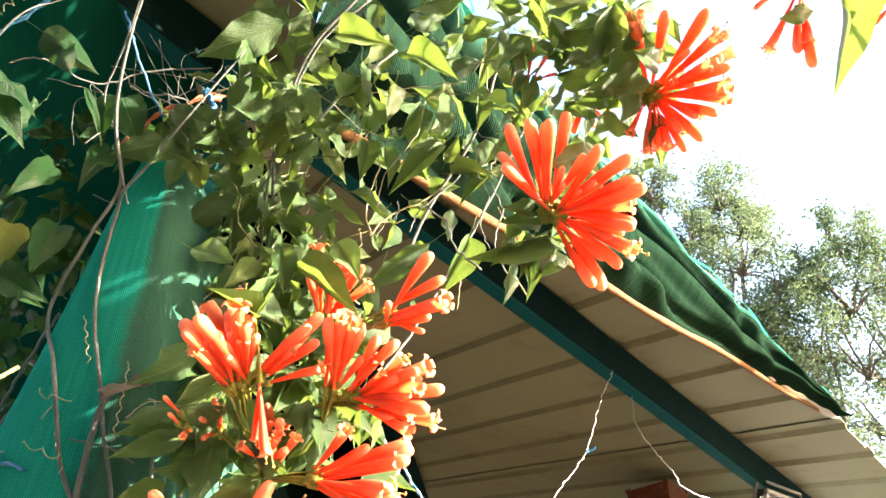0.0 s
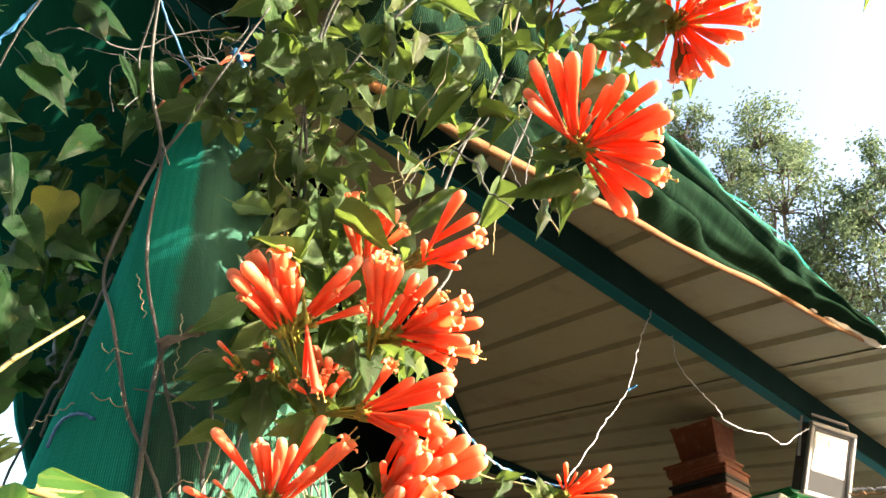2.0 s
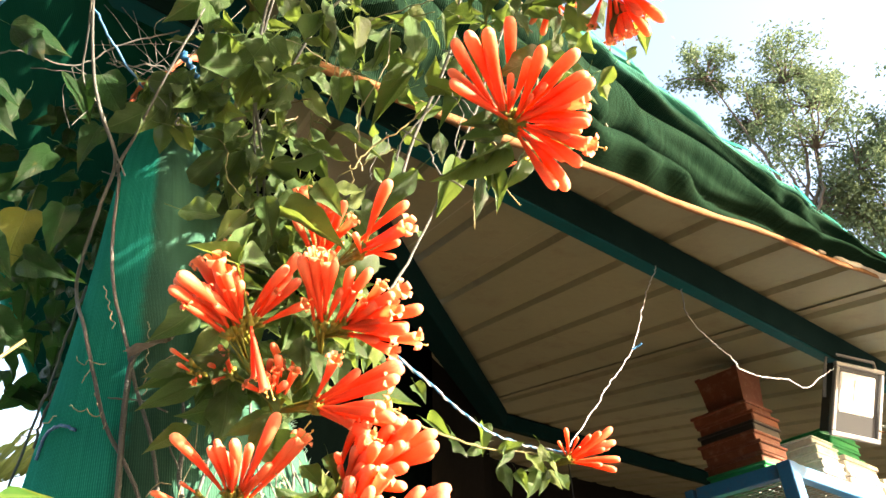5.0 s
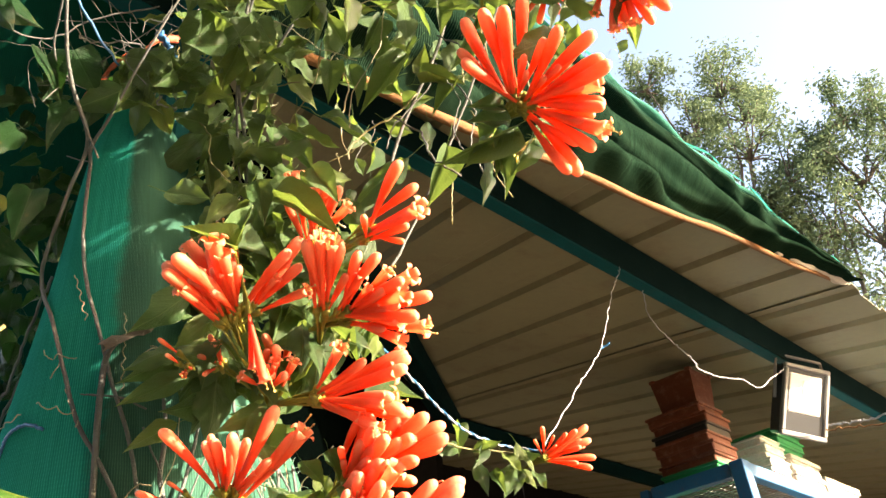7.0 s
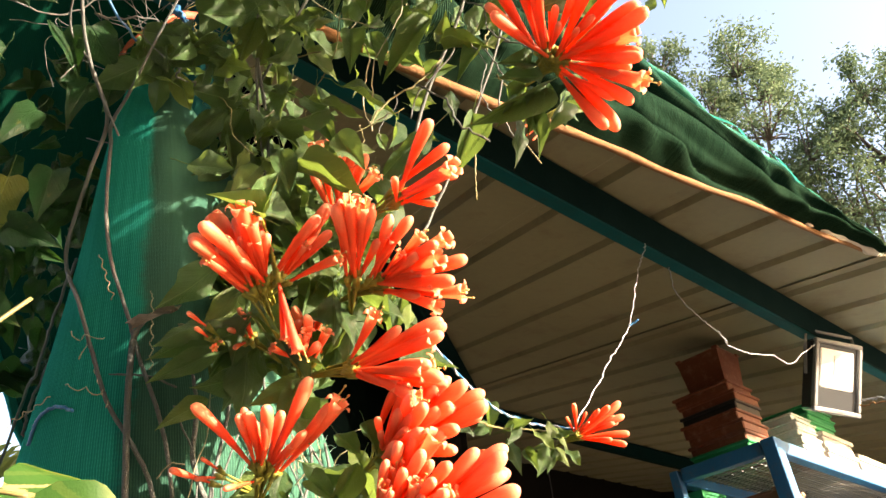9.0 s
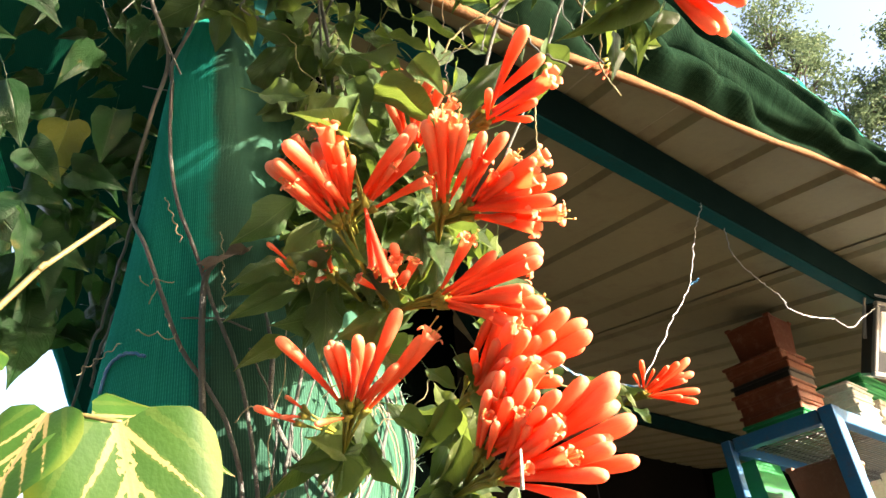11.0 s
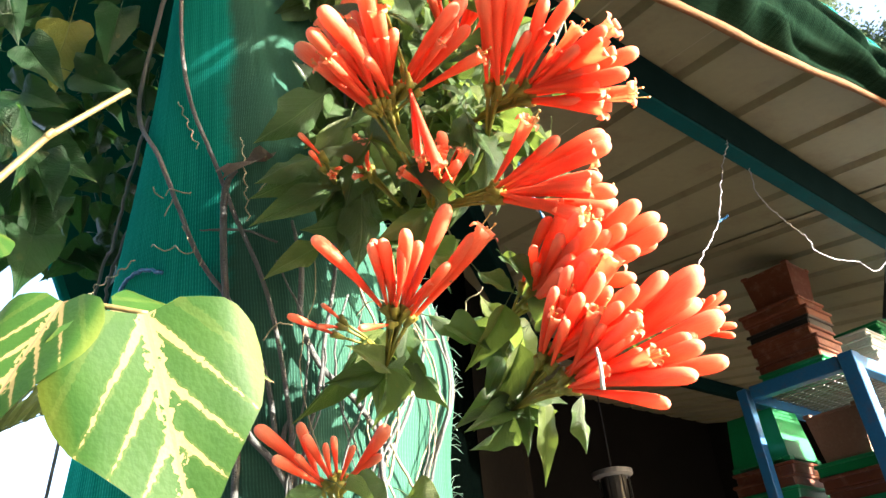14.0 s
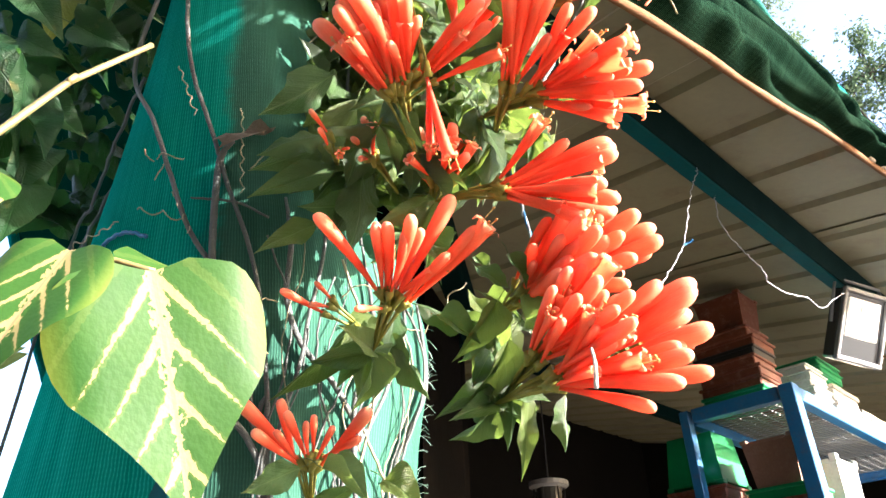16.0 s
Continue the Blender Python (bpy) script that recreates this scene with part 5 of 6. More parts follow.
for sx, sz, w, h in ((0, 0.075, 0.118, 0.010), (0, -0.075, 0.118, 0.011), (-0.054, 0, 0.010, 0.140), (0.054, 0, 0.010, 0.140)):
    bm = bmesh.new()
    box(bm, fm @ Matrix.Translation((sx, -0.001, sz)), w, 0.012, h, 0.0025)
    part("bezel", bm, CASE, flood, "grey cast bezel")
bm = bmesh.new()
box(bm, fm @ Matrix.Translation((0, 0.001, -0.001)), 0.099, 0.004, 0.141, 0.0)
part("glass_border", bm, LENSDARK, flood, "black printed border of the glass")
bm = bmesh.new()
box(bm, fm @ Matrix.Translation((-0.002, -0.001, 0.017)), 0.084, 0.004, 0.086, 0.003)
part("reflector", bm, LENS, flood, "white reflector")
bm = bmesh.new()
box(bm, fm @ Matrix.Translation((0.010, -0.0035, 0.024)), 0.040, 0.002, 0.046, 0.0006)
part("led_panel", bm, LENS, flood, "square pale emitter plate")
bm = bmesh.new()
tube(bm, [fm @ Vector((-0.062, 0.02, 0)), fm @ Vector((-0.066, 0.02, 0.06)), fm @ Vector((-0.058, 0.03, 0.10)), fm @ Vector((0.058, 0.03, 0.10)), fm @ Vector((0.066, 0.02, 0.06)), fm @ Vector((0.062, 0.02, 0))], 0.004, 6)
part("bracket", bm, CASE, flood)

# ---- dim things deep in the shed ----
# Pale lantern given dark greys, so the shed's dimness is in its colour.
lantern = thing("lantern", (0.20, 3.2, 2.0), "lantern hanging deep in the shed, greyed for the dimness", "lantern")
bm = bmesh.new()
tube(bm, [(0.21, 3.2, 2.172), (0.21, 3.2, 2.166), (0.21, 3.2, 2.148), (0.21, 3.2, 2.140)], lambda u: (0.060, 0.082, 0.082, 0.070)[round(u * 3)], 20)
part("cap", bm, CASE, lantern)
bm = bmesh.new()
tube(bm, [(0.21, 3.2, 2.140), (0.21, 3.2, 2.02), (0.21, 3.2, 1.98)], lambda u: 0.052 - 0.012 * u, 16)
part("globe", bm, BLACKP, lantern, "cloudy globe, darkened for the dimness")
for k in range(6):
    a = math.pi * k / 3
    bm = bmesh.new()
    c = Vector((0.21 + 0.062 * math.cos(a), 3.2 + 0.062 * math.sin(a), 0))
    tube(bm, [c + Vector((0, 0, 2.142)), c + Vector((0, 0, 2.05)), c + Vector((0, 0, 1.98))], 0.004, 5)
    part("guard_bar", bm, BLACKP, lantern)
bm = bmesh.new()
tube(bm, [(0.21, 3.2, 2.17), (0.212, 3.2, 2.4), (0.21, 3.2, roof_at(1.2, 1.42).z - 0.05)], 0.003, 5)
part("cord", bm, CABLE, lantern)

# ---- wires ----
def wire(name, points, radius, material, label, twist=0.0, wiggle=0.001, seed=0):
    path = smooth_path(points, 10, wiggle, seed)
    holder = thing(name, path[0], label, "wire")
    for k in range(2 if twist else 1):
        bm = bmesh.new()
        pts = []
        for i, p in enumerate(path):
            t = (path[min(i + 1, len(path) - 1)] - path[max(i - 1, 0)]).normalized()
            sx = t.orthogonal().normalized()
            a = i * 1.9 + math.pi * k
            pts.append(p + twist * (math.cos(a) * sx + math.sin(a) * t.cross(sx)))
        tube(bm, pts, radius, 5)
        part("strand", bm, material if not k or name == "rope" else WIREW, holder, smooth=True)
    return holder


wire("hanging_wire", [(0.334, 1.192, 2.262), (0.316, 1.173, 2.222), (0.296, 1.153, 2.180), (0.243, 1.098, 2.046), (0.180, 1.025, 1.945), (0.112, 0.945, 1.835)], 0.0006, WIREW, "twisted white binding wire tied to the purlin", 0.0006, 0.0022, 1)
wire("wire_end", [(0.241, 1.096, 2.042), (0.258, 1.094, 2.050)], 0.002, WIREB, "short blue wire end on the hanging wire")
wire("hanging_wire", [(0.395, 1.300, 2.270), (0.397, 1.308, 2.209), (0.433, 1.328, 2.16), (0.471, 1.351, 2.128), (0.489, 1.386, 2.122), (0.55, 1.454, 2.13), (0.612, 1.503, 2.142), (0.669, 1.559, 2.142), (0.718, 1.602, 2.179), (0.771, 1.637, 2.215)], 0.0008, WIREW, "twisted white wire sagging from purlin to floodlight", 0.0007, 0.0015, 2)
wire("hanging_wire", [(-0.059, 0.55, 1.804), (-0.034, 0.692, 1.824), (0.003, 0.854, 1.838), (0.055, 0.941, 1.840), (0.109, 0.944, 1.829)], 0.0011, WIREB, "twisted blue and white wire stretched behind flowers", 0.0010, 0.001, 3)
wire("rope", [(-0.27, 0.34, 2.05), (-0.258, 0.37, 2.02), (-0.243, 0.41, 2.0)], 0.0011, WIREB, "blue plastic cord hanging among leaves", 0.0, 0.001, 4)
wire("rope", [(-0.29, 0.30, 2.06), (-0.315, 0.315, 2.02), (-0.36, 0.335, 1.975), (-0.385, 0.355, 1.935), (-0.39, 0.40, 1.89), (-0.40, 0.44, 1.83)], 0.0010, WIREB, "blue plastic cord tied across the creeper", 0.0009, 0.001, 5)

wire("cable", [(0.868, 1.729, 2.102), (0.875, 1.674, 2.084), (0.896, 1.651, 2.076), (0.909, 1.62, 2.07), (0.987, 1.512, 2.052)], 0.0016, WIREW, "pale twin flex running from floodlight to outside", 0.0015, 0.003, 6)
wire("cable", [(0.859, 1.729, 2.091), (0.884, 1.672, 2.073), (0.907, 1.626, 2.057), (0.981, 1.527, 2.022)], 0.0018, ROPE, "orange-brown flex running from floodlight to outside", 0.0, 0.003, 7)
chain = thing("chain", (0.494, 2.172, 1.950), "thin steel chain hanging beside a rack post", "chain")
for k in range(14):
    bm = bmesh.new()
    c = Vector((0.494 - 0.0014 * k, 2.172 + 0.0015 * k, 1.950 - 0.0083 * k))
    q = Matrix.Rotation(math.pi / 2 * (k % 2) + 0.4, 4, "Z")
    tube(bm, [c + q @ Vector((0.0032 * math.cos(a), 0, 0.0058 * math.sin(a))) for a in [2 * math.pi * j / 10 for j in range(11)]], 0.0009, 5)
    part("link", bm, CASE, chain, "", True)

# ---- stems on the post and hanging stems ----
def on_wrap(s, t, lift=0.005):
    p = wrap(s, t)
    return p + (FACING - p).normalized() * lift


STEMS = (
    ([(-0.225, 0.28, 2.07), (-0.250, 0.33, 2.02), (-0.266, 0.375, 1.985), (-0.270, 0.404, 1.965), (-0.272, 0.440, 1.945), (-0.297, 0.470, 1.918), (-0.326, 0.508, 1.866)] + [on_wrap(a, b) for a, b in ((0.401, 0.8644), (0.471, 0.8433), (0.516, 0.8254), (0.571, 0.81), (0.61, 0.795), (0.63, 0.77), (0.63, 0.70), (0.5, 0.0))], 0.0012),
    ([(-0.170, 0.36, 2.03), (-0.205, 0.385, 1.985), (-0.245, 0.420, 1.950), (-0.268, 0.441, 1.940)] + [on_wrap(a, b) for a, b in ((0.42, 0.9236), (0.45, 0.898), (0.487, 0.8767), (0.542, 0.8545), (0.576, 0.8385), (0.625, 0.8164), (0.647, 0.7946), (0.66, 0.76), (0.66, 0.70), (0.66, 0.5))], 0.0011),
    ([on_wrap(a, b, 0.006) for a, b in ((0.585, 0.8515), (0.568, 0.849), (0.560, 0.846), (0.557, 0.8405), (0.557, 0.8243), (0.562, 0.7955), (0.56, 0.75), (0.5, 0.4))], 0.0017),
    ([on_wrap(a, b, 0.004) for a, b in ((0.514, 0.835), (0.55, 0.8335), (0.60, 0.832), (0.66, 0.828))], 0.0006),
    ([on_wrap(a, b, 0.006) for a, b in ((0.70, 0.835), (0.70, 0.821), (0.687, 0.805), (0.717, 0.792), (0.788, 0.7825), (0.85, 0.77))], 0.0014),
    ([on_wrap(a, b, 0.006) for a, b in ((0.56, 0.79), (0.585, 0.774), (0.629, 0.764), (0.652, 0.75), (0.66, 0.70))], 0.0015),
    ([on_wrap(a, b, 0.007) for a, b in ((0.80, 0.84), (0.771, 0.8226), (0.729, 0.8016), (0.715, 0.7867), (0.673, 0.7632), (0.66, 0.73))], 0.001),
    ([on_wrap(a, b, 0.007) for a, b in ((0.94, 0.83), (0.928, 0.811), (0.885, 0.784), (0.816, 0.7577), (0.80, 0.73))], 0.001),
    ([on_wrap(a, b, 0.006) for a, b in ((0.99, 0.82), (0.985, 0.794), (0.95, 0.775), (0.92, 0.7604), (0.91, 0.72))], 0.0014),
    ([on_wrap(a, b, 0.008) for a, b in ((0.87, 0.83), (0.857, 0.799), (0.83, 0.779), (0.84, 0.74))], 0.0012),
    ([(0.055, 0.40, 2.16), (0.045, 0.42, 2.10), (0.025, 0.46, 2.05), (-0.015, 0.50, 1.99), (-0.035, 0.52, 1.94)], 0.0012),
    ([(-0.238, 0.304, 2.034), (-0.258, 0.343, 2.010), (-0.281, 0.382, 1.990), (-0.273, 0.405, 1.973), (-0.268, 0.425, 1.95), (-0.262, 0.445, 1.93)], 0.0006),
    ([(-0.302, 0.314, 2.02), (-0.320, 0.311, 1.996), (-0.347, 0.330, 1.976), (-0.379, 0.362, 1.954), (-0.402, 0.396, 1.935), (-0.421, 0.433, 1.914), (-0.439, 0.476, 1.881)], 0.0006),
    ([(-0.163, 0.524, 1.915), (-0.155, 0.485, 1.962), (-0.151, 0.434, 2.011), (-0.122, 0.377, 2.060), (-0.078, 0.339, 2.091)], 0.0012),
    ([(-0.158, 0.515, 1.90), (-0.160, 0.48, 1.955), (-0.149, 0.43, 2.015), (-0.115, 0.374, 2.063), (-0.07, 0.345, 2.095)], 0.0008),
    ([(-0.19, 0.50, 1.98), (-0.10, 0.42, 2.05), (-0.05, 0.40, 2.10)], 0.001),
)
for k, (pts, r) in enumerate(STEMS):
    bm = bmesh.new()
    tube(bm, smooth_path(pts, 8, 0.0002, k), lambda u, r=r: 1.3 * r * (0.55 + 0.5 * min(1.0, 4 * u)), 7)
    part("stem", bm, STEM, vine, "grey-brown woody stem", True)

for k, pts in enumerate((
        [(-0.325, 0.520, 1.87), (-0.348, 0.545, 1.838), (-0.374, 0.576, 1.799), (-0.399, 0.601, 1.768), (-0.42, 0.62, 1.5), (-0.42, 0.62, 0.0)],
        [(-0.325, 0.525, 1.84), (-0.343, 0.552, 1.812), (-0.366, 0.570, 1.773), (-0.378, 0.586, 1.747), (-0.380, 0.605, 1.721), (-0.39, 0.62, 1.4)],
        [(-0.36, 0.575, 1.66), (-0.346, 0.583, 1.631), (-0.332, 0.598, 1.602), (-0.316, 0.605, 1.57), (-0.29, 0.60, 1.3)],
        [(-0.34, 0.345, 1.98), (-0.320, 0.351, 1.994), (-0.288, 0.376, 1.999), (-0.251, 0.377, 2.021), (-0.205, 0.384, 2.039)],
        [(-0.17, 0.50, 1.90), (-0.172, 0.53, 1.82), (-0.165, 0.56, 1.74)],
        [(0.09, 0.45, 2.10), (0.03, 0.50, 1.97), (-0.02, 0.52, 1.87), (-0.06, 0.50, 1.78)],
        [(0.027, 0.72, 2.12), (0.023, 0.721, 2.085), (0.020, 0.742, 2.055)],
        [(-0.038, 0.515, 1.723), (-0.038, 0.709, 1.782), (0.006, 0.892, 1.823), (0.054, 0.925, 1.826), (0.104, 0.942, 1.820)])):
    bm = bmesh.new()
    tube(bm, smooth_path(pts, 8, 0.0008, k + 20), lambda u: 0.0007 if k == 3 else 0.0013, 6)
    part("stem", bm, STEM if k < 6 else GREENSTEM, vine, "", True)

# fine twigs, leaf stalks and tendrils threading the foliage
rnd = random.Random(77)
for k in range(46):
    p = Vector((rnd.uniform(-0.26, 0.10), rnd.uniform(0.40, 0.52), rnd.uniform(1.93, 2.12)))
    way = Vector((rnd.gauss(0, 0.5), rnd.gauss(0, 0.35), rnd.gauss(-0.6, 0.5))).normalized() * rnd.uniform(0.05, 0.13)
    bm = bmesh.new()
    tube(bm, smooth_path([p, p + way * 0.35 + Vector((0.006, 0, 0.003)), p + way * 0.7 - Vector((0.005, 0, 0)), p + way], 6, 0.0012, k), rnd.uniform(0.0004, 0.0009), 5)
    part("twig", bm, (STEM, TENDRIL, GREENSTEM)[k % 3], vine, "", True)

# bare runners tangled over the sunlit side of the net
rnd = random.Random(21)
for k in range(16):
    sx = rnd.uniform(0.66, 0.985)
    t0, t1 = rnd.uniform(0.70, 0.74), rnd.uniform(0.79, 0.85)
    pts = []
    for j in range(7):
        t = t0 + (t1 - t0) * j / 6
        p = wrap(min(0.99, max(0.6, sx + 0.03 * math.sin(j * 1.3 + k))), t)
        pts.append(p + Vector((0.002, -0.006 - 0.006 * rnd.random(), 0)))
    bm = bmesh.new()
    tube(bm, smooth_path(pts, 5, 0.0006, k + 50), rnd.uniform(0.0004, 0.0011), 5)
    part("runner", bm, STEM if k % 3 else TENDRIL, vine, "", True)
for k in range(22):
    sx, t = rnd.uniform(0.62, 0.97), rnd.uniform(0.70, 0.85)
    p = wrap(sx, t) + Vector((0.002, -0.006, 0))
    q = p + Vector((rnd.uniform(-0.03, 0.03), rnd.uniform(-0.006, 0.0), rnd.uniform(-0.02, 0.02)))
    bm = bmesh.new()
    tube(bm, smooth_path([p, p.lerp(q, 0.5) + Vector((0, -0.004, 0.004)), q], 5, 0.0007, k), 0.0005, 4)
    part("twiglet", bm, TENDRIL, vine, "", True)


def tendril(start, way, turns, size, seed):
    """A curled climbing tendril."""
    rnd = random.Random(seed)
    start, way = Vector(start), Vector(way)
    side = way.orthogonal().normalized()
    up = way.normalized().cross(side)
    pts = []
    for j in range(turns * 8 + 1):
        f = j / (turns * 8)
        a = 2 * math.pi * f * turns
        r = size * (0.4 + 0.6 * f)
        pts.append(start + way * f + r * (math.cos(a) * side + math.sin(a) * up) + Vector([rnd.uniform(-0.0004, 0.0004) for _ in range(3)]))
    bm = bmesh.new()
    tube(bm, pts, 0.00045, 5)
    part("tendril", bm, TENDRIL, vine, "", True)


for k, (p, w, n, r) in enumerate(((on_wrap(0.40, 0.855, 0.008), (0.012, 0.006, -0.022), 1, 0.006), (on_wrap(0.43, 0.850, 0.008), (0.022, -0.004, 0.004), 1, 0.006), (on_wrap(0.40, 0.836, 0.006), (0.036, -0.008, -0.014), 2, 0.003),
                                  (on_wrap(0.48, 0.838, 0.006), (0.014, 0.004, -0.03), 3, 0.0015), (on_wrap(0.60, 0.862, 0.006), (0.004, 0.012, -0.06), 6, 0.0014), (on_wrap(0.36, 0.834, 0.006), (-0.03, 0.0, -0.02), 4, 0.002),
                                  (on_wrap(0.45, 0.880, 0.006), (0.016, 0.006, -0.04), 4, 0.0015), (on_wrap(0.98, 0.81, 0.01), (0.03, -0.02, 0.03), 2, 0.003), ((-0.36, 0.33, 2.03), (0.01, 0.0, 0.03), 3, 0.004),
                                  (on_wrap(0.30, 0.80, 0.006), (0.02, 0.0, -0.02), 2, 0.003), (on_wrap(0.52, 0.79, 0.006), (0.012, 0.004, -0.03), 3, 0.002))):
    tendril(p, w, n, r, k)

# a dry leaf caught on the stem, a blue tie and the red strap round the post's head
DRY_AT = on_wrap(0.590, 0.8505, 0.008)
bm = bmesh.new()
g = [[bm.verts.new((DRY_AT.x - 0.010 + 0.030 * u + 0.004 * math.sin(5 * v), DRY_AT.y - 0.004 - 0.006 * math.sin(4 * u + 3 * v), DRY_AT.z - 0.004 + 0.016 * u + 0.017 * (v - 0.5) * math.sin(math.pi * min(1, u * 0.9 + 0.12)) + 0.003 * math.sin(9 * u * v))) for v in (0, 0.25, 0.5, 0.75, 1)] for u in (0, 0.2, 0.4, 0.6, 0.8, 1)]
for i in range(5):
    for k in range(4):
        bm.faces.new((g[i][k], g[i + 1][k], g[i + 1][k + 1], g[i][k + 1]))
part("dry_leaf", bm, DRY, vine, "curled dry brown leaf", True)
wire("blue_tie", [on_wrap(a, b, 0.004) for a, b in ((0.32, 0.8203), (0.329, 0.8274), (0.362, 0.8295), (0.402, 0.8287), (0.442, 0.8256))], 0.0014, WIREB, "short blue plastic tie knotted round the post", 0.0, 0.0005, 9)
strap = thing("strap", (-0.28, 0.44, 2.03), "red plastic strap wound round head of post", "strap")
for pts, wide in (([(-0.284, 0.452, 2.030), (-0.278, 0.445, 2.038), (-0.262, 0.440, 2.051), (-0.252, 0.446, 2.058)], 0.0075),
                  ([(-0.293, 0.448, 2.012), (-0.286, 0.440, 2.004), (-0.274, 0.438, 1.993), (-0.264, 0.446, 1.996)], 0.0065),
                  ([(-0.256, 0.450, 2.060), (-0.246, 0.447, 2.072), (-0.238, 0.450, 2.088), (-0.226, 0.462, 2.100)], 0.0050)):
    bm = bmesh.new()
    path = smooth_path(pts, 6, 0.0006, 3)
    rows = [[bm.verts.new(q + Vector((0.35, 0, 0.94)) * wide * b + Vector((0, -0.002 * (1 - b * b), 0))) for b in (-1, -0.4, 0.4, 1)] for q in path]
    rows += [[bm.verts.new(v.co + Vector((0, 0.0014, 0))) for v in row] for row in rows]
    n = len(path)
    for k in range(n - 1):
        for b in range(3):
            bm.faces.new((rows[k][b], rows[k + 1][b], rows[k + 1][b + 1], rows[k][b + 1]))
            bm.faces.new((rows[n + k][b + 1], rows[n + k + 1][b + 1], rows[n + k + 1][b], rows[n + k][b]))
        for b in (0, 3):
            bm.faces.new((rows[k][b], rows[k + 1][b], rows[n + k + 1][b], rows[n + k][b]))
    part("band", bm, STRAP, strap, "", True)
rnd = random.Random(33)
for k in range(20):
    p = Vector((-0.25 + rnd.uniform(-0.06, 0.06), 0.425 + rnd.uniform(-0.02, 0.02), 2.04 + rnd.uniform(-0.03, 0.04)))
    pts = [p + Vector((rnd.uniform(-0.03, 0.03), rnd.uniform(-0.02, 0.02), rnd.uniform(-0.04, 0.04))) * j for j in range(3)]
    bm = bmesh.new()
    tube(bm, smooth_path(pts, 5, 0.001, k), 0.0004, 5)
    part("dry_twig", bm, STEM, vine, "", True)
HEAD = (-0.25, 0.47, 2.06)
wire("blue_rag", [(HEAD[0] + 0.02, 0.435, 2.07), (-0.225, 0.43, 2.062), (-0.215, 0.44, 2.045)], 0.003, WIREB, "knot of blue cloth at head of post", 0.0, 0.002, 12)


# ---- variegated sapling close by ----
def variegated():
    m, nodes, links, bsdf = tree_of("variegated_leaf")
    tc = nodes.new("ShaderNodeTexCoord")
    sep = nodes.new("ShaderNodeSeparateXYZ")
    links.new(tc.outputs["Object"], sep.inputs[0])
    rag = node(nodes, "ShaderNodeTexNoise", Scale=34.0, Detail=2.0, Roughness=0.5)
    soft = node(nodes, "ShaderNodeTexNoise", Scale=3.5, Detail=3.0, Roughness=0.5)
    for n in (rag, soft):
        links.new(tc.outputs["Object"], n.inputs["Vector"])
    M = lambda op, a, b=0.0: maths(nodes, links, op, a, b)
    ax = M("ABSOLUTE", sep.outputs["X"])
    jitter = M("MULTIPLY", M("SUBTRACT", rag.outputs["Fac"], 0.5), 0.13)
    mid = M("LESS_THAN", M("ADD", ax, jitter), M("SUBTRACT", 0.042, M("MULTIPLY", sep.outputs["Y"], 0.034)))
    start = M("SUBTRACT", sep.outputs["Y"], M("MULTIPLY", ax, 1.2))
    saw = M("FRACT", M("ADD", M("MULTIPLY", start, 4.1), 0.42))
    band = M("ABSOLUTE", M("SUBTRACT", saw, 0.5))
    reach = M("SUBTRACT", 0.40, M("MULTIPLY", start, 0.36))
    wide = M("MULTIPLY", M("SUBTRACT", 1.0, M("DIVIDE", ax, reach)), 0.155)
    side = M("LESS_THAN", M("ADD", band, M("MULTIPLY", jitter, 1.9)), wide)
    side = M("MULTIPLY", side, M("GREATER_THAN", start, -0.09))
    vein = M("MAXIMUM", mid, side)
    green = mixed(nodes, links, (0.008, 0.043, 0.007), (0.032, 0.084, 0.014), soft.outputs["Fac"])
    edge = ramp(nodes, [(0.38, (0, 0, 0)), (0.50, (1, 1, 1))])
    links.new(ax, edge.inputs["Fac"])
    green = mixed(nodes, links, green, (0.075, 0.108, 0.014), edge.outputs["Color"])
    halo = M("MULTIPLY", M("LESS_THAN", M("ADD", band, M("MULTIPLY", jitter, 1.9)), M("ADD", wide, 0.07)), 0.22)
    green = mixed(nodes, links, green, (0.10, 0.13, 0.03), halo)
    col = mixed(nodes, links, green, (0.23, 0.195, 0.085), vein)
    core = M("LESS_THAN", ax, 0.009)
    col = mixed(nodes, links, col, (0.20, 0.135, 0.075), core)
    links.new(col, bsdf.inputs["Base Color"])
    bsdf.inputs["Roughness"].default_value = 0.55
    bsdf.inputs["Specular IOR Level"].default_value = 0.2
    b = node(nodes, "ShaderNodeBump", Strength=0.06, Distance=0.02)
    links.new(M("SUBTRACT", M("MULTIPLY", rag.outputs["Fac"], 0.3), vein), b.inputs["Height"])
    links.new(b.outputs[0], bsdf.inputs["Normal"])
    through_light(nodes, links, bsdf, mixed(nodes, links, col, (0.07, 0.18, 0.02), 0.35), 0.17)
    return m


VARI = variegated()


OUTLINE = (0.34, 0.82, 0.98, 1.0, 0.96, 0.85, 0.64, 0.44, 0.27, 0.12, 0.0)


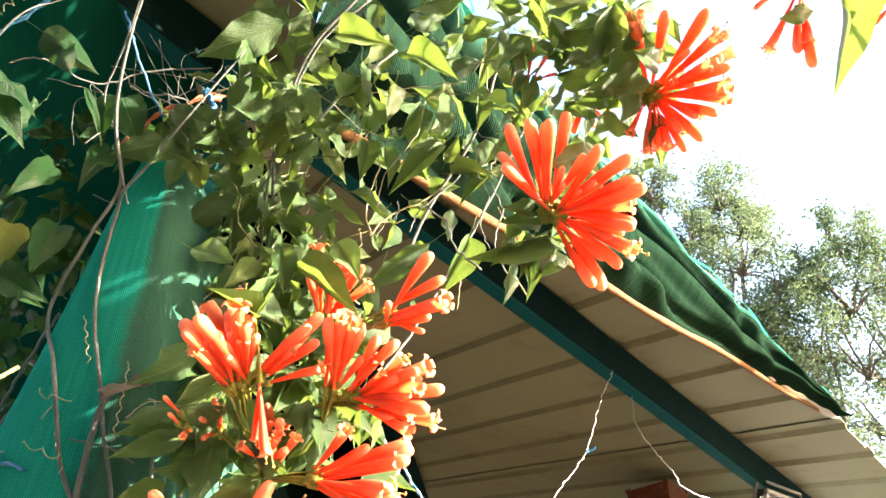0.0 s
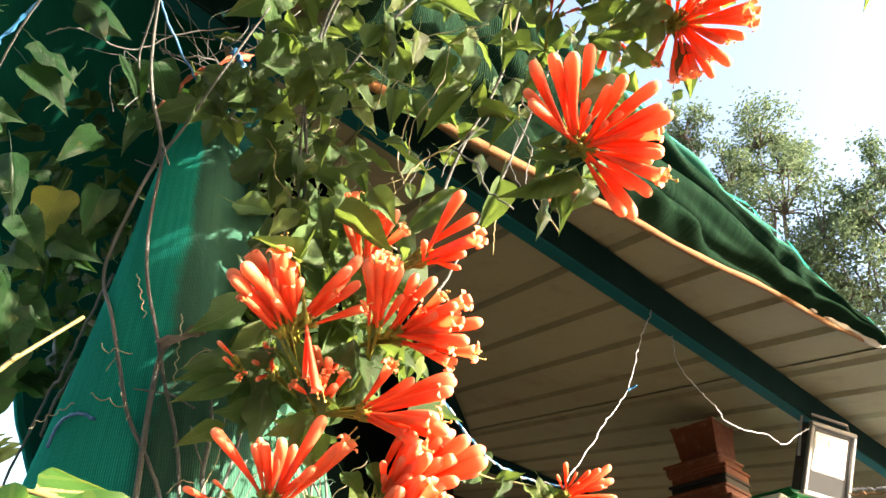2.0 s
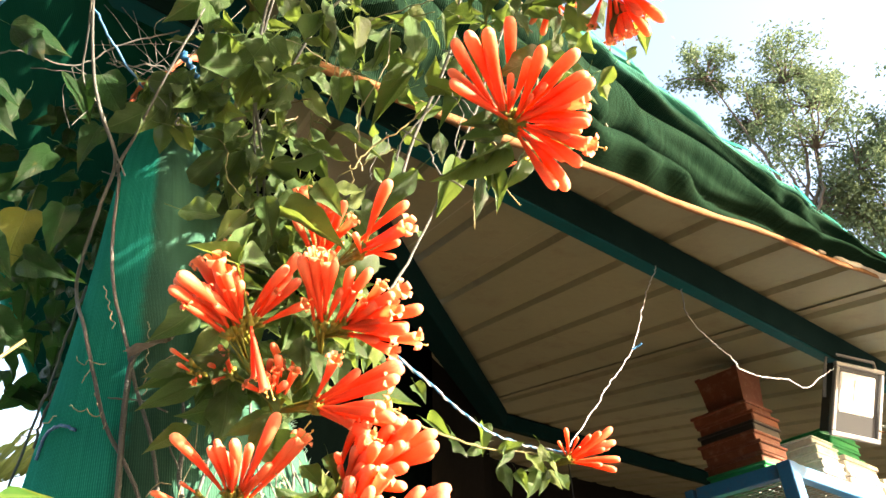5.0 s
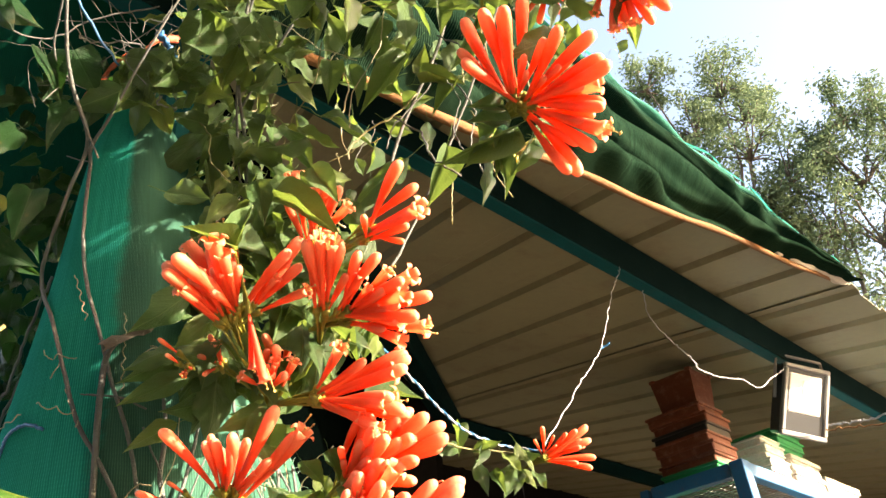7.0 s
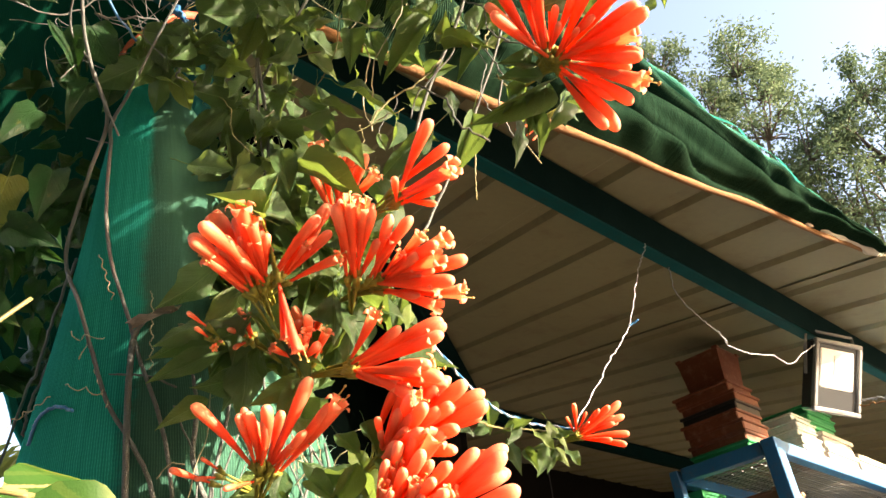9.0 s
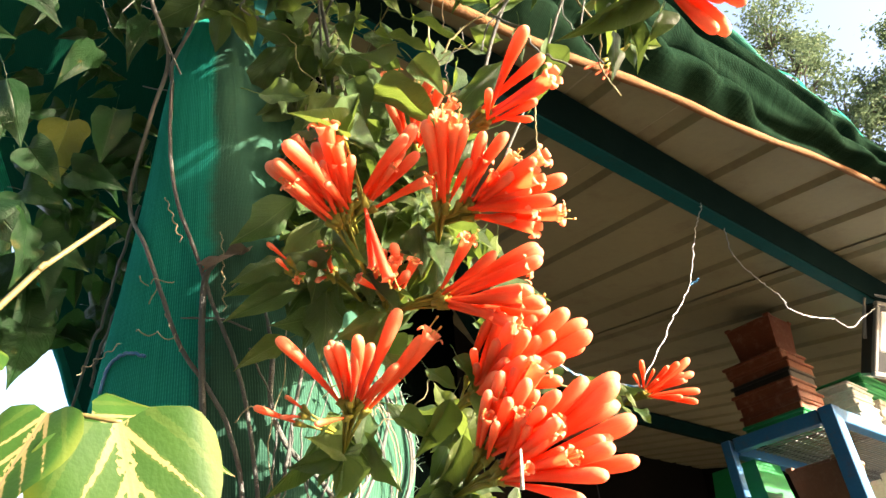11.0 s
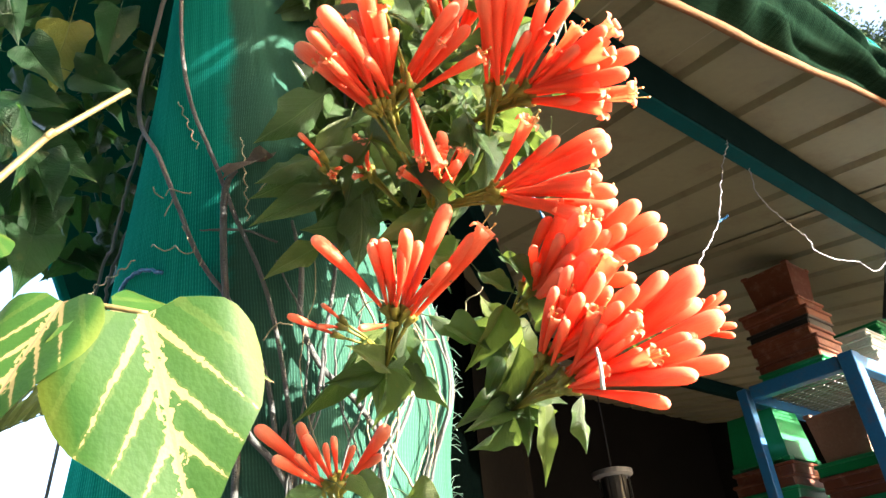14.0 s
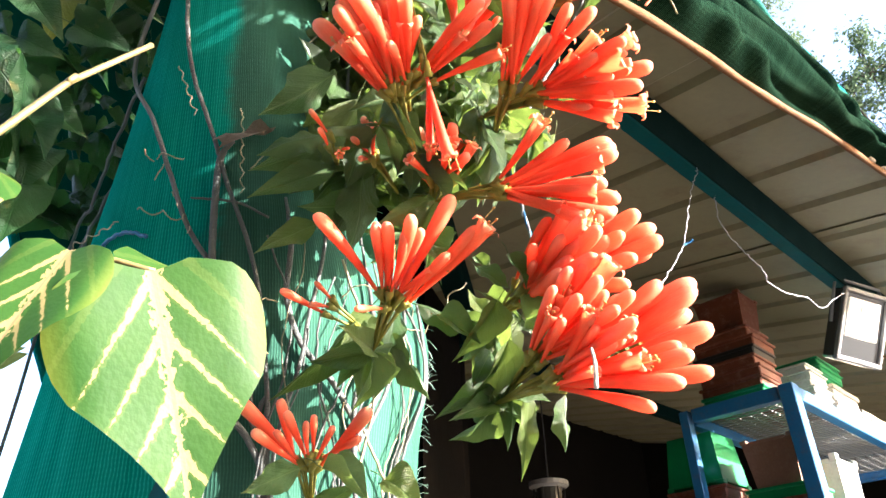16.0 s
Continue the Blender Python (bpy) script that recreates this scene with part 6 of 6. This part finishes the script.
def broad_leaf(name, seed, fold):
    """A broad leaflet, widest below its middle and drawn out to a point; unit length and width."""
    bm = bmesh.new()
    nx, ny = 14, 24
    g = []
    for k in range(ny + 1):
        u = k / ny
        j = min(int(u * 10), 9)
        w = 0.5 * (OUTLINE[j] + (OUTLINE[j + 1] - OUTLINE[j]) * (u * 10 - j))
        if k == ny:
            w = 0.004
        row = []
        for i in range(nx + 1):
            x = (i / nx * 2 - 1) * max(0.004, w)
            a = abs(x)
            y = u - 0.16 * (a / 0.5) ** 1.3 * (1 - u) ** 4
            z = fold * a - 0.10 * u * u + 0.02 * math.sin(u * 9 + seed) * a * 2 - 0.35 * max(0, a - 0.3) ** 2 * 4
            row.append(bm.verts.new((x, y, z)))
        g.append(row)
    for k in range(ny):
        for i in range(nx):
            bm.faces.new((g[k][i], g[k][i + 1], g[k + 1][i + 1], g[k + 1][i]))
    return mesh_from(name, bm, VARI)


sapling = thing("coral_tree_sapling", (-0.50, 0.22, 0), "young plant with yellow-veined variegated green leaves", "plant")
bm = bmesh.new()
tube(bm, smooth_path([(-0.50, 0.22, 0), (-0.47, 0.24, 0.8), (-0.40, 0.27, 1.40), (-0.38, 0.32, 1.50)], 8), lambda u: 0.011 - 0.006 * u, 9)
part("stalk", bm, STALK, sapling, "", True)
for pts, r in (([(-0.40, 0.27, 1.40), (-0.315, 0.300, 1.555), (-0.268, 0.318, 1.619), (-0.237, 0.331, 1.676), (-0.2365, 0.3315, 1.677), (-0.221, 0.350, 1.714)], 0.0013),
               ([(-0.40, 0.34, 1.44), (-0.335, 0.385, 1.575), (-0.262, 0.378, 1.617), (-0.236, 0.368, 1.6225), (-0.2115, 0.3735, 1.6185)], 0.0012),
               ([(-0.38, 0.32, 1.50), (-0.31, 0.335, 1.585), (-0.275, 0.345, 1.598)], 0.0016)):
    bm = bmesh.new()
    tube(bm, smooth_path(pts, 8), lambda u, r=r: r * (1.25 - 0.35 * u), 8)
    part("leaf_stalk", bm, STALK, sapling, "pale yellow leaf stalk", True)


def broad(base, tip, width, normal, fold=0.1, seed=0):
    base, tip = Vector(base), Vector(tip)
    y = (tip - base).normalized()
    x = y.cross(Vector(normal)).normalized()
    z = x.cross(y)
    ob = new("leaf", broad_leaf("leaf", seed, fold))
    l = (tip - base).length
    m = Matrix((x, y, z)).transposed().to_4x4() @ Matrix.Diagonal((width, l, l, 1))
    m.translation = base
    ob.matrix_basis = m
    put(ob, sapling)


broad((-0.2115, 0.372, 1.6175), (-0.187, 0.389, 1.530), 0.078, (0.28, -0.80, 0.50), 0.10, 1)
broad((-0.239, 0.362, 1.622), (-0.246, 0.336, 1.560), 0.043, (0.15, -0.80, 0.50), 0.14, 2)
broad((-0.236, 0.387, 1.630), (-0.178, 0.428, 1.612), 0.050, (0.20, -0.75, 0.65), 0.12, 3)
broad((-0.275, 0.345, 1.599), (-0.33, 0.33, 1.575), 0.055, (-0.1, -0.7, 0.7), 0.15, 4)
broad((-0.262, 0.350, 1.637), (-0.296, 0.330, 1.650), 0.040, (-0.05, -0.75, 0.65), 0.15, 5)


# ---- palm behind ----
def frond(bm, points, reach, seed, lean):
    """A palm frond: a tapered rib with folded strap leaflets; lean gives how far they go out, on along the rib, and up."""
    rnd = random.Random(seed)
    path = smooth_path(points, 9)
    tube(bm, path, lambda u: 0.009 * (1.1 - u), 6)
    for i in range(10, len(path) - 1, 2):
        t = (path[i + 1] - path[i]).normalized()
        side = t.cross(Vector((0, 0, 1))).normalized()
        f = i / len(path)
        for sgn in (-1, 1):
            way = (side * sgn * lean[0] + t * lean[1] + Vector((0, 0, lean[2] + rnd.uniform(-0.08, 0.08)))).normalized()
            l = reach * math.sin(math.pi * (0.18 + 0.75 * f)) * rnd.uniform(0.85, 1.1)
            w = way.cross(side + Vector((0, 0, 0.3 * sgn))).normalized() * 0.014
            keel = way.cross(w).normalized() * 0.005
            p = path[i]
            spots = [p, p + way * l * 0.45, p + way * l * 0.8 + Vector((0, 0, -0.04 * l)), p + way * l + Vector((0, 0, -0.14 * l))]
            rows = [[bm.verts.new(q - w * k), bm.verts.new(q + keel), bm.verts.new(q + w * k)] for q, k in zip(spots, (0.5, 1.0, 0.8, 0.06))]
            for a, b in zip(rows, rows[1:]):
                bm.faces.new((a[0], a[1], b[1], b[0]))
                bm.faces.new((a[1], a[2], b[2], b[1]))


palm = thing("palm", (-2.09, 2.6, 0), "green palm with narrow arching leaflets", "palm")
bm = bmesh.new()
tube(bm, smooth_path([(-2.09, 2.6, 0), (-2.06, 2.55, 0.9), (-2.04, 2.5, 1.73)], 6), lambda u: 0.07 - 0.02 * u, 10)
part("trunk", bm, BARK, palm, "", True)
CROWN = (-2.04, 2.5, 1.72)
for k, (low, mid, end, reach, lean) in enumerate((((-1.912, 2.10, 2.138), (-1.732, 2.10, 2.246), (-1.509, 2.10, 2.309), 0.31, (0.20, 0.72, 0.55)),
                                                 ((-2.135, 2.20, 2.211), (-1.921, 2.20, 2.272), (-1.692, 2.20, 2.322), 0.20, (0.15, 0.18, 0.95)))):
    bm = bmesh.new()
    frond(bm, [CROWN, low, mid, end], reach, k, lean)
    part("frond", bm, PALM, palm)


# ---- trees ----
def tree(name, base, centres, seed, leaves, label):
    """A tall tree: trunk, limbs to each mass of foliage, and a crown of single leaves in loose clumps."""
    rnd = random.Random(seed)
    base = Vector(base)
    t = thing(name, base, label, "tree", "trees")
    heart = sum((Vector(c) for c, r in centres), Vector()) / len(centres)
    fork = Vector((base.x * 0.5 + heart.x * 0.5, base.y * 0.5 + heart.y * 0.5, heart.z - 3.0))
    bm = bmesh.new()
    tube(bm, smooth_path([base, base.lerp(fork, 0.5) + Vector((0.2, 0.1, 0)), fork], 6), lambda u: 0.20 * (1 - 0.5 * u), 10)
    clumps = []
    for c, r in centres:
        c = Vector(c)
        tube(bm, smooth_path([fork, fork.lerp(c, 0.5) + Vector((0.15, 0, -0.2)), c], 6, 0.03, seed), lambda v: 0.05 * (1 - 0.8 * v), 7)
        for _ in range(16):
            q = Vector([rnd.gauss(0, 1) for _ in range(3)]).normalized() * r * rnd.uniform(0.35, 1.0)
            q.z *= 0.9
            e = c + q
            tube(bm, smooth_path([c - Vector((0, 0, 0.4 * r)), c.lerp(e, 0.5) + Vector((0, 0, -0.05)), e], 3, 0.02, seed), lambda v: 0.028 * (1 - 0.75 * v), 4)
            clumps.append((e, r * rnd.uniform(0.10, 0.19)))
    part("trunk", bm, BARK, t, smooth=True)
    verts, faces = [], []
    for _ in range(leaves):
        c, r = rnd.choice(clumps)
        p = c + Vector([rnd.gauss(0, r) for _ in range(3)])
        d = Vector((rnd.gauss(0, 1), rnd.gauss(0, 1), rnd.gauss(-0.5, 0.7))).normalized()
        s = d.cross(Vector((rnd.gauss(0, 1), rnd.gauss(0, 1), rnd.gauss(0, 1)))).normalized()
        l = rnd.uniform(0.06, 0.12)
        w = l * 0.24
        n = len(verts)
        verts += [p, p + d * l * 0.45 + s * w, p + d * l, p + d * l * 0.45 - s * w]
        faces.append((n, n + 1, n + 2, n + 3))
    me = bpy.data.meshes.new("crown")
    me.from_pydata(verts, [], faces)
    me.materials.append(TREELEAF)
    tagged(put(new("crown", me), t), kind="stuff")


tree("tree", (5.2, 11.6, 0), [((4.50, 11.0, 13.4), 0.75), ((6.05, 11.0, 13.1), 1.0), ((5.30, 11.2, 12.1), 0.85), ((6.55, 11.4, 12.6), 0.75), ((6.1, 11.0, 11.3), 1.1), ((6.0, 11.6, 10.2), 1.1)], 1, 15500, "tall leafy tree against the bright sky")
tree("tree", (7.3, 11.9, 0), [((6.75, 11.2, 10.7), 1.0), ((7.5, 11.2, 10.9), 0.8), ((6.6, 11.8, 10.0), 1.0), ((7.4, 11.6, 9.7), 1.15), ((7.0, 12.0, 8.9), 1.2)], 2, 11000, "tall leafy tree with open crown against the bright sky")
tree("tree", (8.9, 11.9, 0), [((8.05, 10.8, 11.75), 0.85), ((8.85, 10.8, 11.8), 0.95), ((8.0, 11.0, 10.4), 1.05), ((7.9, 11.2, 9.1), 1.15), ((9.5, 11.0, 11.0), 1.2), ((8.9, 11.2, 9.4), 1.3), ((8.1, 11.6, 8.2), 1.3)], 3, 12500, "tall leafy tree against the bright sky")
